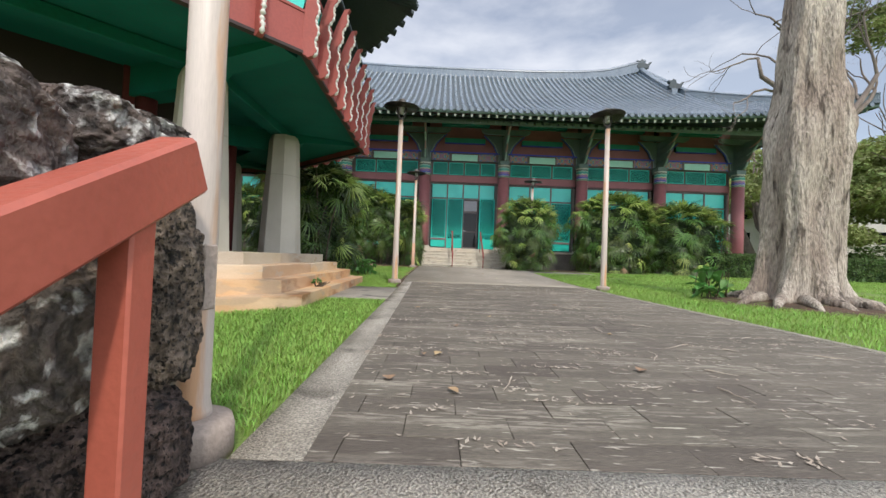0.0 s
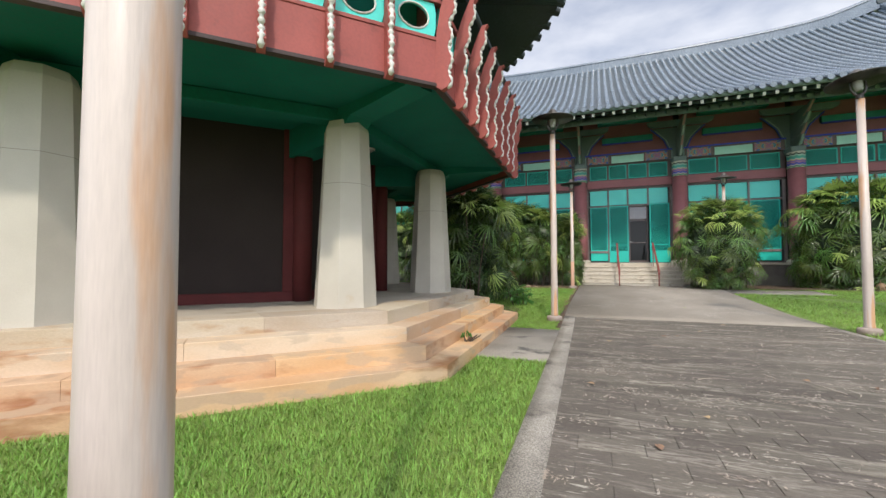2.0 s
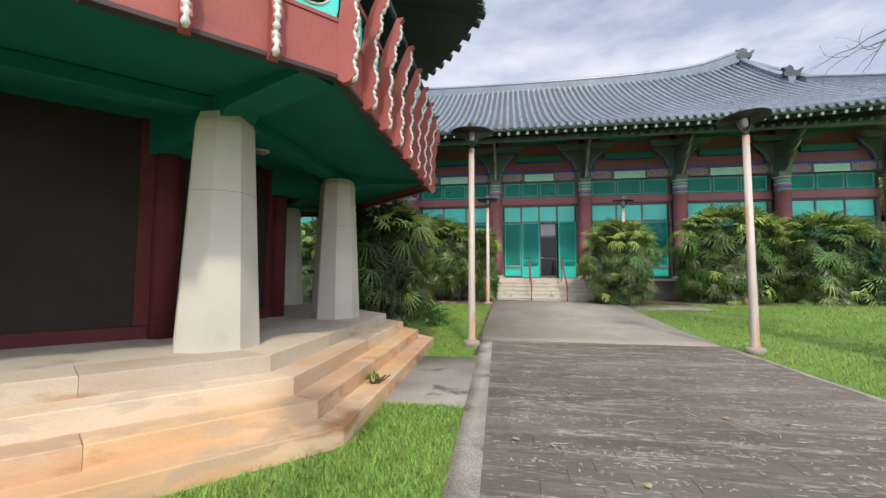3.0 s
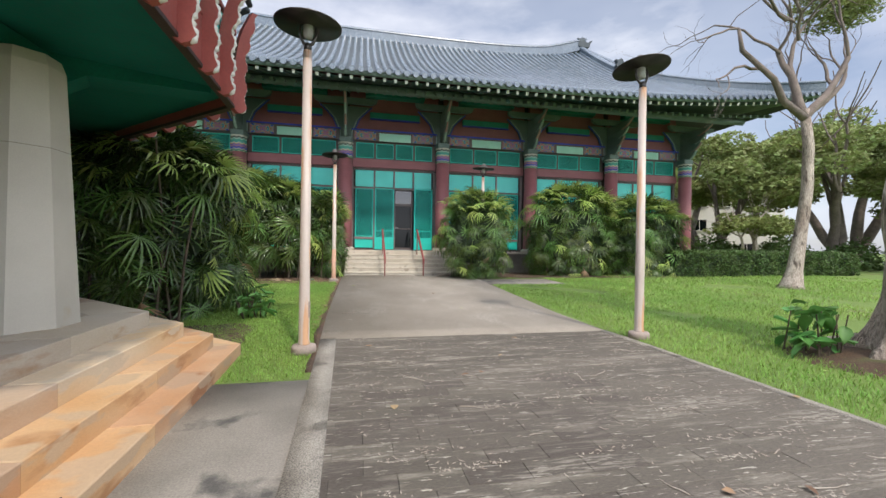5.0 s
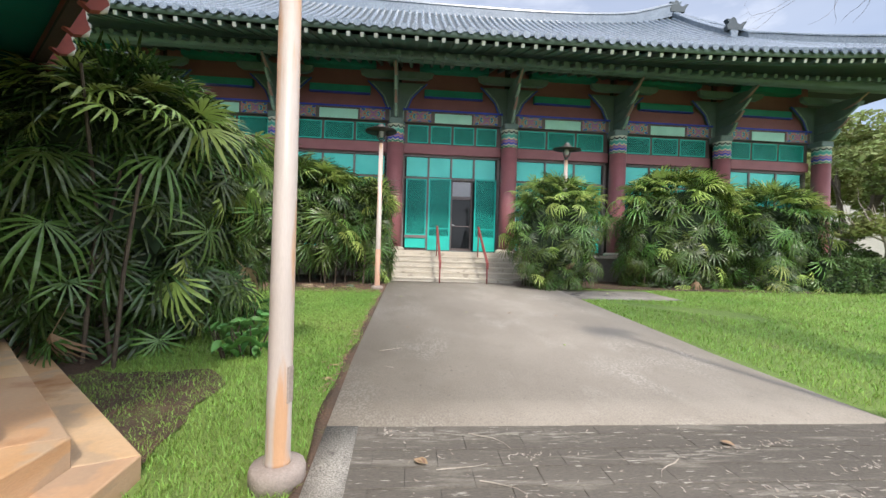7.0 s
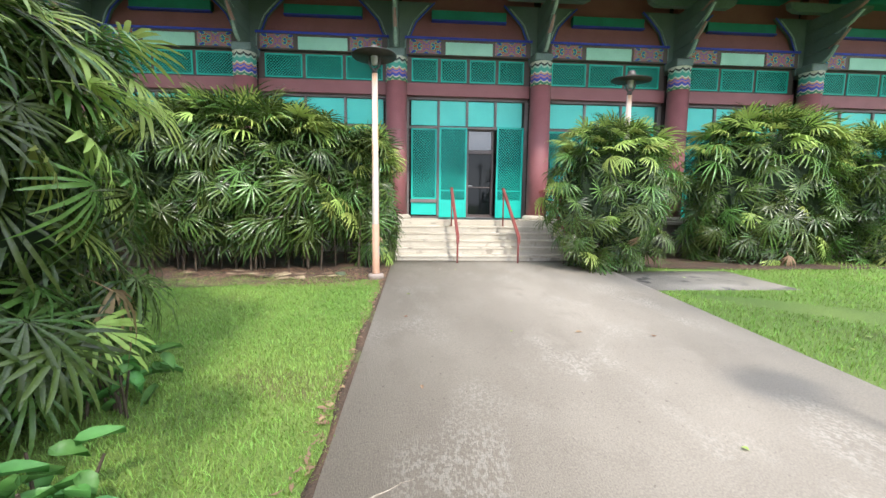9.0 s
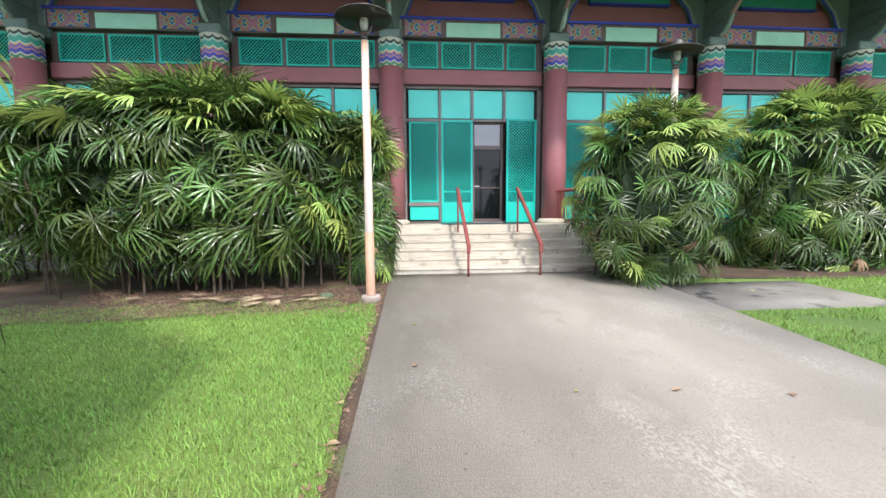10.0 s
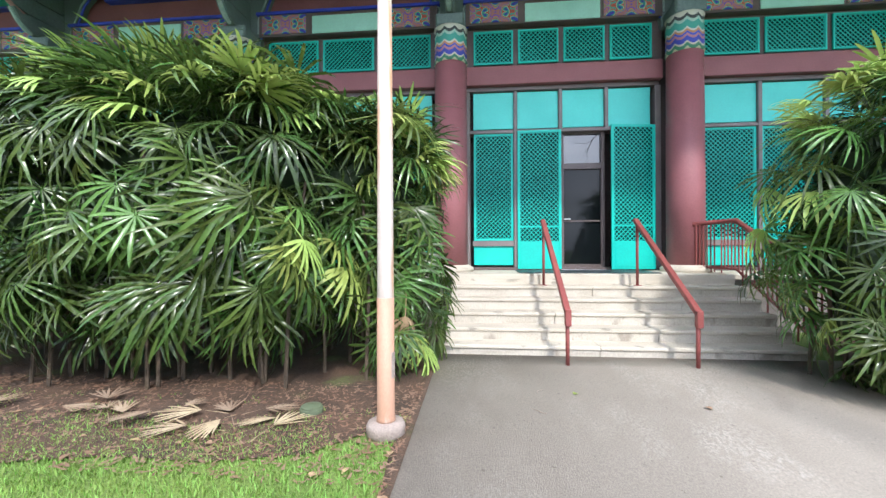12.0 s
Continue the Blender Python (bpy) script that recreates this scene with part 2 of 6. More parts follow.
RED = (0.30, 0.115, 0.12)
M = dict(
    grass_ground=surf("lawn_soil", (0.12, 0.19, 0.04), (0.155, 0.22, 0.05), 0.95, 0.7, 60, 0.35, 0.5, stain=(0.12, 0.085, 0.045), stain_at=0.62, stain_scale=0.5),
    blade=surf("grass_blade", (0.205, 0.352, 0.066), (0.275, 0.405, 0.086), 0.6, 0.5, 8, 0.15, 0, spread=0.38, leaf=0.3, island=True),
    soil=surf("soil", (0.11, 0.067, 0.042), (0.068, 0.046, 0.031), 0.95, 3, 60, 0.45, 0.9, stain=(0.10, 0.105, 0.04), stain_at=0.58, stain_scale=1.6, place=True),
    asphalt=surf("tarred_paver", (0.158, 0.137, 0.112), (0.112, 0.097, 0.079), 0.85, 0.7, 130, 0.30, 0.6, stain=(0.205, 0.182, 0.148), stain_at=0.57, stain_scale=5, spec=0.3, spread=0.16, stretch=(0.3, 2.0, 1), place=True, fleck=(0.40, 0.37, 0.31), fleck_at=0.64, fleck_scale=26, pit=(0.27, 0.243, 0.20), pit_scale=1.9, pit_fine=24.0),
    road=surf("asphalt", (0.07, 0.07, 0.07), None, 0.9, 0.5, 60, 0.2, 0.3),
    mortar=surf("sand_joint", (0.125, 0.112, 0.095), None, 0.95, 3, 150, 0.3, 0.5),
    aggregate=surf("exposed_aggregate", (0.385, 0.35, 0.295), (0.26, 0.235, 0.195), 0.9, 2, 110, 0.6, 0.9, stain=(0.17, 0.153, 0.127), stain_at=0.58, stain_scale=3, place=True),
    cement=surf("bright_rough_cement", (0.56, 0.52, 0.45), (0.43, 0.395, 0.335), 0.9, 2.5, 100, 0.5, 0.8, stain=(0.25, 0.225, 0.19), stain_at=0.6, stain_scale=4, place=True),
    concrete=surf("concrete", (0.298, 0.261, 0.212), (0.222, 0.193, 0.155), 0.85, 0.55, 90, 0.22, 0.25, stain=(0.258, 0.225, 0.182), stain_at=0.54, stain_scale=2.2, stretch=(1.3, 0.7, 1), pit=(0.345, 0.31, 0.26), pit_scale=0.9, pit_fine=38.0, fleck=(0.17, 0.148, 0.118), fleck_at=0.685, fleck_scale=22.0),
    old_concrete=surf("old_concrete", (0.285, 0.255, 0.212), (0.20, 0.18, 0.148), 0.9, 1.2, 80, 0.2, 0.3, stain=(0.085, 0.08, 0.07), stain_at=0.58, stain_scale=2),
    limestone=surf("pavilion_step_stone", (0.62, 0.50, 0.36), (0.55, 0.38, 0.22), 0.8, 1.3, 60, 0.06, 0.15, stain=(0.40, 0.215, 0.10), stain_at=0.565, stain_scale=1.7, spread=0.16, stretch=(0.7, 0.7, 2.2), place=True, fleck=(0.52, 0.42, 0.305), fleck_at=0.54, fleck_scale=3.4),
    limestone_low=surf("soil_stained_step_stone", (0.60, 0.42, 0.26), (0.52, 0.30, 0.145), 0.8, 1.3, 60, 0.06, 0.15, stain=(0.35, 0.175, 0.08), stain_at=0.56, stain_scale=1.7, spread=0.14, stretch=(0.7, 0.7, 2.2), place=True, fleck=(0.465, 0.325, 0.205), fleck_at=0.53, fleck_scale=3.0),
    limestone_top=surf("grey_cream_step_stone", (0.49, 0.425, 0.335), (0.44, 0.355, 0.25), 0.8, 1.6, 60, 0.08, 0.25, stain=(0.39, 0.27, 0.165), stain_at=0.6, stain_scale=2.3, spread=0.12, stretch=(0.7, 0.7, 2.2), place=True),
    granite=surf("pavilion_column_stone", (0.52, 0.485, 0.41), (0.45, 0.415, 0.345), 0.8, 1.5, 120, 0.045, 0.08, stain=(0.42, 0.33, 0.22), stain_at=0.64, stain_scale=1.5),
    hall_step=surf("hall_step_stone", (0.56, 0.51, 0.42), (0.48, 0.43, 0.345), 0.8, 1.6, 70, 0.15, 0.25, stain=(0.30, 0.27, 0.22), stain_at=0.6, stain_scale=3, stretch=(1, 1, 2.5), spread=0.06),
    hall_riser=surf("stained_riser_stone", (0.52, 0.48, 0.405), (0.43, 0.39, 0.32), 0.85, 2.2, 70, 0.15, 0.25, stain=(0.30, 0.265, 0.215), stain_at=0.6, stain_scale=3.5, stretch=(1, 1, 0.6), place=True),
    plinth=surf("plinth_stone", (0.20, 0.18, 0.15), (0.14, 0.125, 0.11), 0.85, 2, 70, 0.2, 0.3),
    lava=surf("lava_rock", (0.15, 0.115, 0.095), (0.062, 0.052, 0.047), 0.92, 5, 38, 0.75, 1.0, stain=(0.52, 0.51, 0.48), stain_at=0.535, stain_scale=17, spread=0.25, relief=0.05, place=True),
    lava_plain=surf("weathered_lava_rock", (0.20, 0.145, 0.115), (0.075, 0.056, 0.046), 0.92, 7, 42, 0.8, 1.0, stain=(0.03, 0.026, 0.024), stain_at=0.6, stain_scale=20, spread=0.35, fleck=(0.022, 0.017, 0.014), fleck_at=0.55, fleck_scale=85, relief=0.06, place=True),
    rail=surf("red_oxide_paint", (0.40, 0.105, 0.07), (0.34, 0.085, 0.058), 0.45, 3, 60, 0.08, 0.08),
    railred=surf("dark_red_rail_paint", (0.27, 0.072, 0.062), (0.21, 0.056, 0.05), 0.5, 3, 60, 0.1, 0.1),
    red=surf("maroon_paint", RED, (0.265, 0.10, 0.105), 0.55, 2, 40, 0.1, 0.08),
    pavred=surf("balcony_red_paint", (0.34, 0.085, 0.07), (0.28, 0.07, 0.058), 0.6, 2, 40, 0.1, 0.12, stain=(0.22, 0.06, 0.05), stain_at=0.66, stain_scale=4),
    # red of the ground-floor woodwork with the shade under the balcony mixed in
    shadered=surf("shaded_ground_floor_red", (0.115, 0.028, 0.027), (0.09, 0.023, 0.022), 0.7, 2, 40, 0.1, 0.1, spec=0.15),
    platform=surf("platform_stone", (0.50, 0.44, 0.35), (0.42, 0.36, 0.28), 0.75, 1.2, 60, 0.08, 0.15, stain=(0.34, 0.27, 0.19), stain_at=0.6, stain_scale=1.6),
    dark=surf("dark_timber", (0.055, 0.035, 0.032), (0.04, 0.027, 0.025), 0.6, 2, 50, 0.2, 0.1),
    frame=surf("bronze_frame", (0.14, 0.108, 0.10), (0.105, 0.082, 0.077), 0.4, 2, 60, 0.1, 0.05),
    mullion=surf("grey_frame", (0.22, 0.19, 0.18), (0.17, 0.15, 0.145), 0.5, 2, 60, 0.1, 0.05),
    teal=surf("turquoise_paint", (0.022, 0.54, 0.44), (0.018, 0.48, 0.39), 0.45, 2, 40, 0.08, 0.05),
    lightteal=surf("turquoise_panel", (0.09, 0.66, 0.575), (0.075, 0.60, 0.525), 0.4, 1.2, 40, 0.04, 0.02),
    green=surf("soffit_green", (0.007, 0.145, 0.112), (0.006, 0.122, 0.094), 0.75, 1.5, 30, 0.12, 0.08, spec=0.2),
    eavegreen=surf("eave_green", (0.15, 0.205, 0.19), (0.11, 0.16, 0.15), 0.6, 1.5, 30, 0.15, 0.08),
    board=surf("shaded_green_board", (0.03, 0.27, 0.21), (0.025, 0.22, 0.17), 0.6, 2, 40, 0.1, 0.05),
    mint=surf("mint_panel", (0.42, 0.76, 0.63), (0.37, 0.70, 0.58), 0.5, 2, 40, 0.05, 0.02),
    blue=surf("ultramarine_line", (0.05, 0.08, 0.58), (0.04, 0.065, 0.48), 0.5, 3, 40, 0.1, 0.02),
    white=surf("white_paint", (0.66, 0.65, 0.60), (0.56, 0.55, 0.50), 0.6, 3, 40, 0.08, 0.05),
    armpink=surf("faded_pink_trim", (0.42, 0.24, 0.22), (0.33, 0.20, 0.18), 0.6, 6, 50, 0.2, 0.1),
    pale=surf("pale_trim", (0.38, 0.48, 0.43), (0.24, 0.36, 0.32), 0.6, 6, 50, 0.2, 0.1),
    tile=surf("blue_grey_roof_tile", (0.125, 0.162, 0.195), (0.09, 0.122, 0.155), 0.27, 1.0, 25, 0.22, 0.12, spread=0.12, spec=0.8),
    tiledark=surf("dark_roof_tile", (0.045, 0.06, 0.068), (0.035, 0.048, 0.055), 0.5, 1.0, 25, 0.2, 0.12),
    pole=surf("cream_lamp_pole", (0.52, 0.45, 0.40), (0.45, 0.38, 0.33), 0.42, 1.0, 50, 0.06, 0.05, stain=(0.50, 0.29, 0.16), stain_at=0.515, stain_scale=1.8, stretch=(5, 5, 0.5)),
    polebase=surf("concrete_pole_base", (0.36, 0.295, 0.25), (0.28, 0.23, 0.195), 0.85, 3, 70, 0.15, 0.3),
    lampmetal=surf("bronze_lamp_metal", (0.10, 0.09, 0.082), (0.07, 0.065, 0.06), 0.4, 3, 50, 0.12, 0.05, metal=0.5),
    bulb=surf("frosted_lamp_glass", (0.42, 0.42, 0.40), None, 0.25, 3, 40, 0.03, 0.0),
    bark=surf("pale_bark", (0.50, 0.44, 0.37), (0.27, 0.215, 0.175), 0.9, 1.5, 22, 0.42, 1.0, stain=(0.10, 0.078, 0.062), stain_at=0.575, stain_scale=4.2, stretch=(1.7, 1.7, 0.42), relief=0.07),
    twig=surf("grey_branch_bark", (0.21, 0.17, 0.145), (0.14, 0.115, 0.10), 0.9, 3, 30, 0.3, 0.6),
    palm=surf("palm_leaf", (0.075, 0.135, 0.032), (0.135, 0.215, 0.05), 0.25, 0.8, 12, 0.15, 0, spread=0.55, leaf=0.25, spec=0.5),
    palmpale=surf("young_palm_leaf", (0.33, 0.45, 0.10), (0.43, 0.53, 0.14), 0.34, 0.8, 12, 0.15, 0, spread=0.3, leaf=0.3, spec=0.5),
    twigpale=surf("pale_twig", (0.46, 0.41, 0.34), (0.34, 0.28, 0.22), 0.9, 8, 60, 0.2, 0.2),
    deadleaf=surf("dead_leaf", (0.36, 0.25, 0.15), (0.26, 0.16, 0.09), 0.85, 4, 30, 0.2, 0.1, spread=0.3),
    straw=surf("straw_frond", (0.42, 0.33, 0.215), (0.31, 0.22, 0.13), 0.8, 4, 30, 0.2, 0.1, spread=0.25),
    rustpole=surf("rusted_lamp_pole", (0.48, 0.29, 0.20), (0.42, 0.235, 0.15), 0.6, 1.0, 50, 0.1, 0.1, stain=(0.52, 0.43, 0.37), stain_at=0.6, stain_scale=1.5, stretch=(3, 3, 0.8)),
    cane=surf("palm_cane", (0.10, 0.075, 0.05), (0.06, 0.045, 0.032), 0.85, 6, 40, 0.3, 0.4),
    # near-black green: the shade inside bushes is put into this colour
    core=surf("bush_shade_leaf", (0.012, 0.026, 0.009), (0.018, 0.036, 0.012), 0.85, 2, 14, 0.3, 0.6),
    hedge=surf("hedge_leaf", (0.065, 0.115, 0.03), (0.095, 0.15, 0.04), 0.6, 1.0, 12, 0.2, 0, spread=0.4, leaf=0.2, island=True),
    canopy=surf("tree_leaf", (0.16, 0.215, 0.07), (0.27, 0.305, 0.10), 0.6, 0.25, 6, 0.2, 0, spread=0.4, leaf=0.3, island=True),
    broad=surf("broad_leaf", (0.10, 0.26, 0.06), (0.13, 0.30, 0.08), 0.45, 2, 20, 0.1, 0, spread=0.25, leaf=0.25),
    # brown-grey taken down nearly to black, deep shade included
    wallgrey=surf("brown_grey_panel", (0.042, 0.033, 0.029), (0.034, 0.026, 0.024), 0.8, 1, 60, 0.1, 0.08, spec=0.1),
    building=surf("far_white_wall", (0.70, 0.67, 0.62), (0.62, 0.60, 0.55), 0.8, 0.3, 10, 0.06, 0.1),
    blackglass=glass("dark_glass", (0.006, 0.008, 0.009)),
    skyglass=glass("reflecting_glass", (0.02, 0.024, 0.028), 0.02, 1.0),
    windowdark=surf("shaded_backing", (0.004, 0.036, 0.032), None, 0.75, 2, 30, 0.1, 0.0, spec=0.1),
    valve=surf("faded_green_plastic", (0.12, 0.15, 0.085), (0.09, 0.115, 0.065), 0.7, 4, 40, 0.1, 0.1),
    chrome=surf("brushed_metal", (0.5, 0.5, 0.5), None, 0.3, 5, 60, 0.05, 0.02, metal=1.0),
    interior=surf("dim_interior", (0.06, 0.05, 0.045), None, 0.8, 1, 20, 0.1, 0.0),
)
M["cap"] = bands("painted_column_cap", [(0, (0.5, 0.5, 0.32)), (0.07, (0.05, 0.22, 0.12)), (0.17, (0.55, 0.52, 0.40)), (0.22, (0.05, 0.07, 0.42)), (0.35, (0.45, 0.20, 0.24)),
                                           (0.42, (0.06, 0.09, 0.5)), (0.48, (0.55, 0.26, 0.12)), (0.54, (0.6, 0.6, 0.5)), (0.59, (0.06, 0.36, 0.28)), (0.78, (0.35, 0.55, 0.45)),
                                           (0.86, (0.04, 0.05, 0.05)), (0.95, (0.55, 0.55, 0.45))], "z", 5.0, 0.06, 0.0, 0.68)
M["scroll"] = bands("painted_scrollwork", [(0, (0.05, 0.06, 0.48)), (0.16, (0.04, 0.36, 0.27)), (0.30, (0.50, 0.66, 0.50)), (0.37, (0.52, 0.10, 0.06)), (0.52, (0.06, 0.42, 0.32)),
                                           (0.63, (0.68, 0.25, 0.09)), (0.74, (0.16, 0.10, 0.50)), (0.86, (0.46, 0.20, 0.17))], "xz", 13.0)


# ---------------------------------------------------------------- mesh helpers
def world_of(ob):
    return (world_of(ob.parent) @ ob.matrix_parent_inverse if ob.parent else Matrix.Identity(4)) @ ob.matrix_basis


def link(name, me, material, parent=None, label="", m=None, smooth=False):
    ob = new(name, me)
    if material is not None and not me.materials:
        for x in (material if isinstance(material, (list, tuple)) else (material,)):
            me.materials.append(x)
    if smooth:
        me.polygons.foreach_set("use_smooth", [True] * len(me.polygons))
    if m is not None:
        ob.matrix_basis = m
    if parent is not None:
        ob.parent = parent
        ob.matrix_parent_inverse = world_of(parent).inverted()
    if label:
        tagged(ob, label)
    return ob


def part(name, bm, material, parent=None, label="", m=None, smooth=False):
    me = bpy.data.meshes.new(name)
    bm.to_mesh(me)
    bm.free()
    return link(name, me, material, parent, label, m, smooth)


def thing(name, loc, label, category, group="", kind=""):
    e = new(name)
    e.location = loc
    return tagged(e, label, category, group, kind)


def box(bm, lo, hi, bevel=0.0, m=None, mat=0):
    r = bmesh.ops.create_cube(bm, size=1.0)
    lo, hi = Vector(lo), Vector(hi)
    t = Matrix.Translation((lo + hi) / 2) @ Matrix.Diagonal((*(hi - lo), 1))
    bmesh.ops.transform(bm, matrix=(m @ t) if m is not None else t, verts=r["verts"])
    faces = {f for v in r["verts"] for f in v.link_faces}
    for f in faces:
        f.material_index = mat
    if bevel:
        bmesh.ops.bevel(bm, geom=list({e for f in faces for e in f.edges}), offset=bevel, segments=1, affect="EDGES", profile=0.5)
    return bm


def boxed(lo, hi, bevel=0.0, m=None):
    return box(bmesh.new(), lo, hi, bevel, m)


def np_mesh(name, verts, faces):
    """A mesh from arrays: verts (n, 3), faces (m, k)."""
    verts, faces = np.asarray(verts, np.float32), np.asarray(faces, np.int32)
    me = bpy.data.meshes.new(name)
    me.vertices.add(len(verts))
    me.vertices.foreach_set("co", verts.ravel())
    k = faces.shape[1]
    me.loops.add(faces.size)
    me.loops.foreach_set("vertex_index", faces.ravel())
    me.polygons.add(len(faces))
    me.polygons.foreach_set("loop_start", np.arange(0, faces.size, k, dtype=np.int32))
    me.update(calc_edges=True)
    return me


def sheet(name, fn, us, vs):
    """A grid mesh through fn(u, v)."""
    verts = [fn(u, v) for v in vs for u in us]
    n = len(us)
    faces = [(j * n + i, j * n + i + 1, (j + 1) * n + i + 1, (j + 1) * n + i) for j in range(len(vs) - 1) for i in range(n - 1)]
    return np_mesh(name, verts, faces)


def tube(bm, pts, radii, segs=10, cap=True):
    """A round limb along pts; returns nothing, adds to bm."""
    pts = [Vector(p) for p in pts]
    rings = []
    ref = Vector((0.31, 0.77, 0.2)).normalized()
    for i, p in enumerate(pts):
        d = (pts[min(i + 1, len(pts) - 1)] - pts[max(i - 1, 0)]).normalized()
        a = d.cross(ref if abs(d.dot(ref)) < 0.95 else Vector((1, 0, 0))).normalized()
        b = d.cross(a)
        rings.append([bm.verts.new(p + radii[i] * (math.cos(2 * math.pi * k / segs) * a + math.sin(2 * math.pi * k / segs) * b)) for k in range(segs)])
    for r0, r1 in zip(rings, rings[1:]):
        for k in range(segs):
            bm.faces.new((r0[k], r0[(k + 1) % segs], r1[(k + 1) % segs], r1[k]))
    if cap:
        bm.faces.new(rings[0][::-1])
        bm.faces.new(rings[-1])


def lathe(bm, profile, segs=24):
    """A turned body from (radius, z) pairs."""
    rings = [[bm.verts.new((r * math.cos(2 * math.pi * k / segs), r * math.sin(2 * math.pi * k / segs), z)) for k in range(segs)] for r, z in profile]
    for r0, r1 in zip(rings, rings[1:]):
        for k in range(segs):
            bm.faces.new((r0[k], r0[(k + 1) % segs], r1[(k + 1) % segs], r1[k]))
    bm.faces.new(rings[0][::-1])
    bm.faces.new(rings[-1])
    return bm


def extrude(profile, half, m=None):
    """A flat profile of (a, z) pairs, thick by 2 * half along x: a becomes y."""
    bm = bmesh.new()
    lo = [bm.verts.new((-half, a, z)) for a, z in profile]
    hi = [bm.verts.new((half, a, z)) for a, z in profile]
    bm.faces.new(lo[::-1])
    bm.faces.new(hi)
    n = len(profile)
    for i in range(n):
        bm.faces.new((lo[i], lo[(i + 1) % n], hi[(i + 1) % n], hi[i]))
    bmesh.ops.recalc_face_normals(bm, faces=bm.faces)
    if m is not None:
        bmesh.ops.transform(bm, matrix=m, verts=bm.verts)
    return bm


def prism(ring, z0, z1, bevel=0.0):
    """An upright prism over a plan ring."""
    bm = bmesh.new()
    lo = [bm.verts.new((x, y, z0)) for x, y in ring]
    hi = [bm.verts.new((x, y, z1)) for x, y in ring]
    bm.faces.new(lo[::-1])
    top = bm.faces.new(hi)
    n = len(ring)
    for i in range(n):
        bm.faces.new((lo[i], lo[(i + 1) % n], hi[(i + 1) % n], hi[i]))
    bmesh.ops.recalc_face_normals(bm, faces=bm.faces)
    if bevel:
        bmesh.ops.bevel(bm, geom=list(top.edges), offset=bevel, segments=2, affect="EDGES", profile=0.5)
    return bm

# ---------------------------------------------------------------- ground
def rise(y):
    """The ground: level by the pavilion, climbing gently to the hall; lower behind the garden stairs."""
    if y < 1.2:
        return -0.93 if y < -0.45 else -0.93 + 0.75 * (y + 0.45) / 1.65
    return 0.22 * min(max((y - 8.5) / 11.0, 0.0), 1.0)


def left_edge(y):
    return float(np.interp(y, (1.5, 8.5, 12.0, 20.0), (-0.26, -0.465, -0.56, -0.60)))


def right_edge(y):
    return float(np.interp(y, (1.2, 5.0, 8.0, 9.4, 10.3, 12.0, 16.0, 20.0), (3.90, 4.00, 4.03, 4.00, 3.90, 3.88, 4.12, 4.35)))


xs = [-1500, -400, -120, -60, *range(-40, 46, 2), 60, 120, 400, 1500]
ys = [-1500, -300, -80, -30, -12, -5, -1, -0.45, 0.4, 1.19, 1.21, *[1.5 + 0.5 * i for i in range(46)], 27, 32, 40, 55, 80, 150, 400, 1500]
ground = link("ground", sheet("ground", lambda x, y: (x, y, rise(y) - (0.0 if y > 1.2 else 0.03)), xs, ys), M["grass_ground"])
tagged(ground, "wide mown lawn with patches of bare soil", "lawn", kind="structure")


def strip(name, a, b, y0, y1, lift, mat, label, category, n=None, thick=0.12):
    """A slab between two plan lines a(y) and b(y), its top lift above the ground."""
    n = n or max(2, int((y1 - y0) / 0.5))
    yy = np.linspace(y0, y1, n + 1)
    top = [(f(y), y, rise(max(y, 1.21)) + lift) for y in yy for f in (a, b)]
    low = [(x, y, z - thick) for x, y, z in top]
    k = len(top)
    faces = []
    for i in range(n):
        p = 2 * i
        faces += [(p, p + 1, p + 3, p + 2), (k + p, p, p + 2, k + p + 2), (p + 1, k + p + 1, k + p + 3, p + 3)]
    faces += [(0, k, k + 1, 1), (2 * n, 2 * n + 1, k + 2 * n + 1, k + 2 * n)]
    ob = link(name, np_mesh(name, top + low, faces), mat)
    return tagged(ob, label, category, kind="structure")


JOINT = 10.24
road = strip("pavement_paved_walk", lambda y: left_edge(y) + 0.22, lambda y: right_edge(y) - 0.1, 1.68, JOINT, 0.003, M["mortar"], "wide dark paved walk with worn paving blocks in running bond", "walkway")
strip("kerb_band", left_edge, lambda y: left_edge(y) + 0.22, 1.68, JOINT, 0.016, M["aggregate"], "pale exposed-aggregate border beside the dark walk", "kerb")
strip("kerb_right", lambda y: right_edge(y) - 0.1, right_edge, 1.68, JOINT, 0.018, M["aggregate"], "thin concrete kerb between walk and lawn", "kerb")
strip("pavement_concrete", left_edge, right_edge, JOINT, 20.2, 0.014, M["concrete"], "broad pale concrete walk stained by weather", "walkway")
strip("pavement_landing", lambda y: left_edge(y) - 0.15, lambda y: 5.0, 1.2, 1.68, 0.012, M["cement"], "rough concrete strip at the head of garden stairs", "walkway", n=2)
strip("pavement_side", lambda y: -1.75, lambda y: left_edge(y), 6.2, 8.6, 0.01, M["old_concrete"], "grey concrete apron between steps and walk", "walkway", n=3)
strip("pavement_branch", right_edge, lambda y: 6.9, 16.9, 18.7, 0.006, M["old_concrete"], "dark weathered concrete pad beside the lawn", "walkway", n=3)
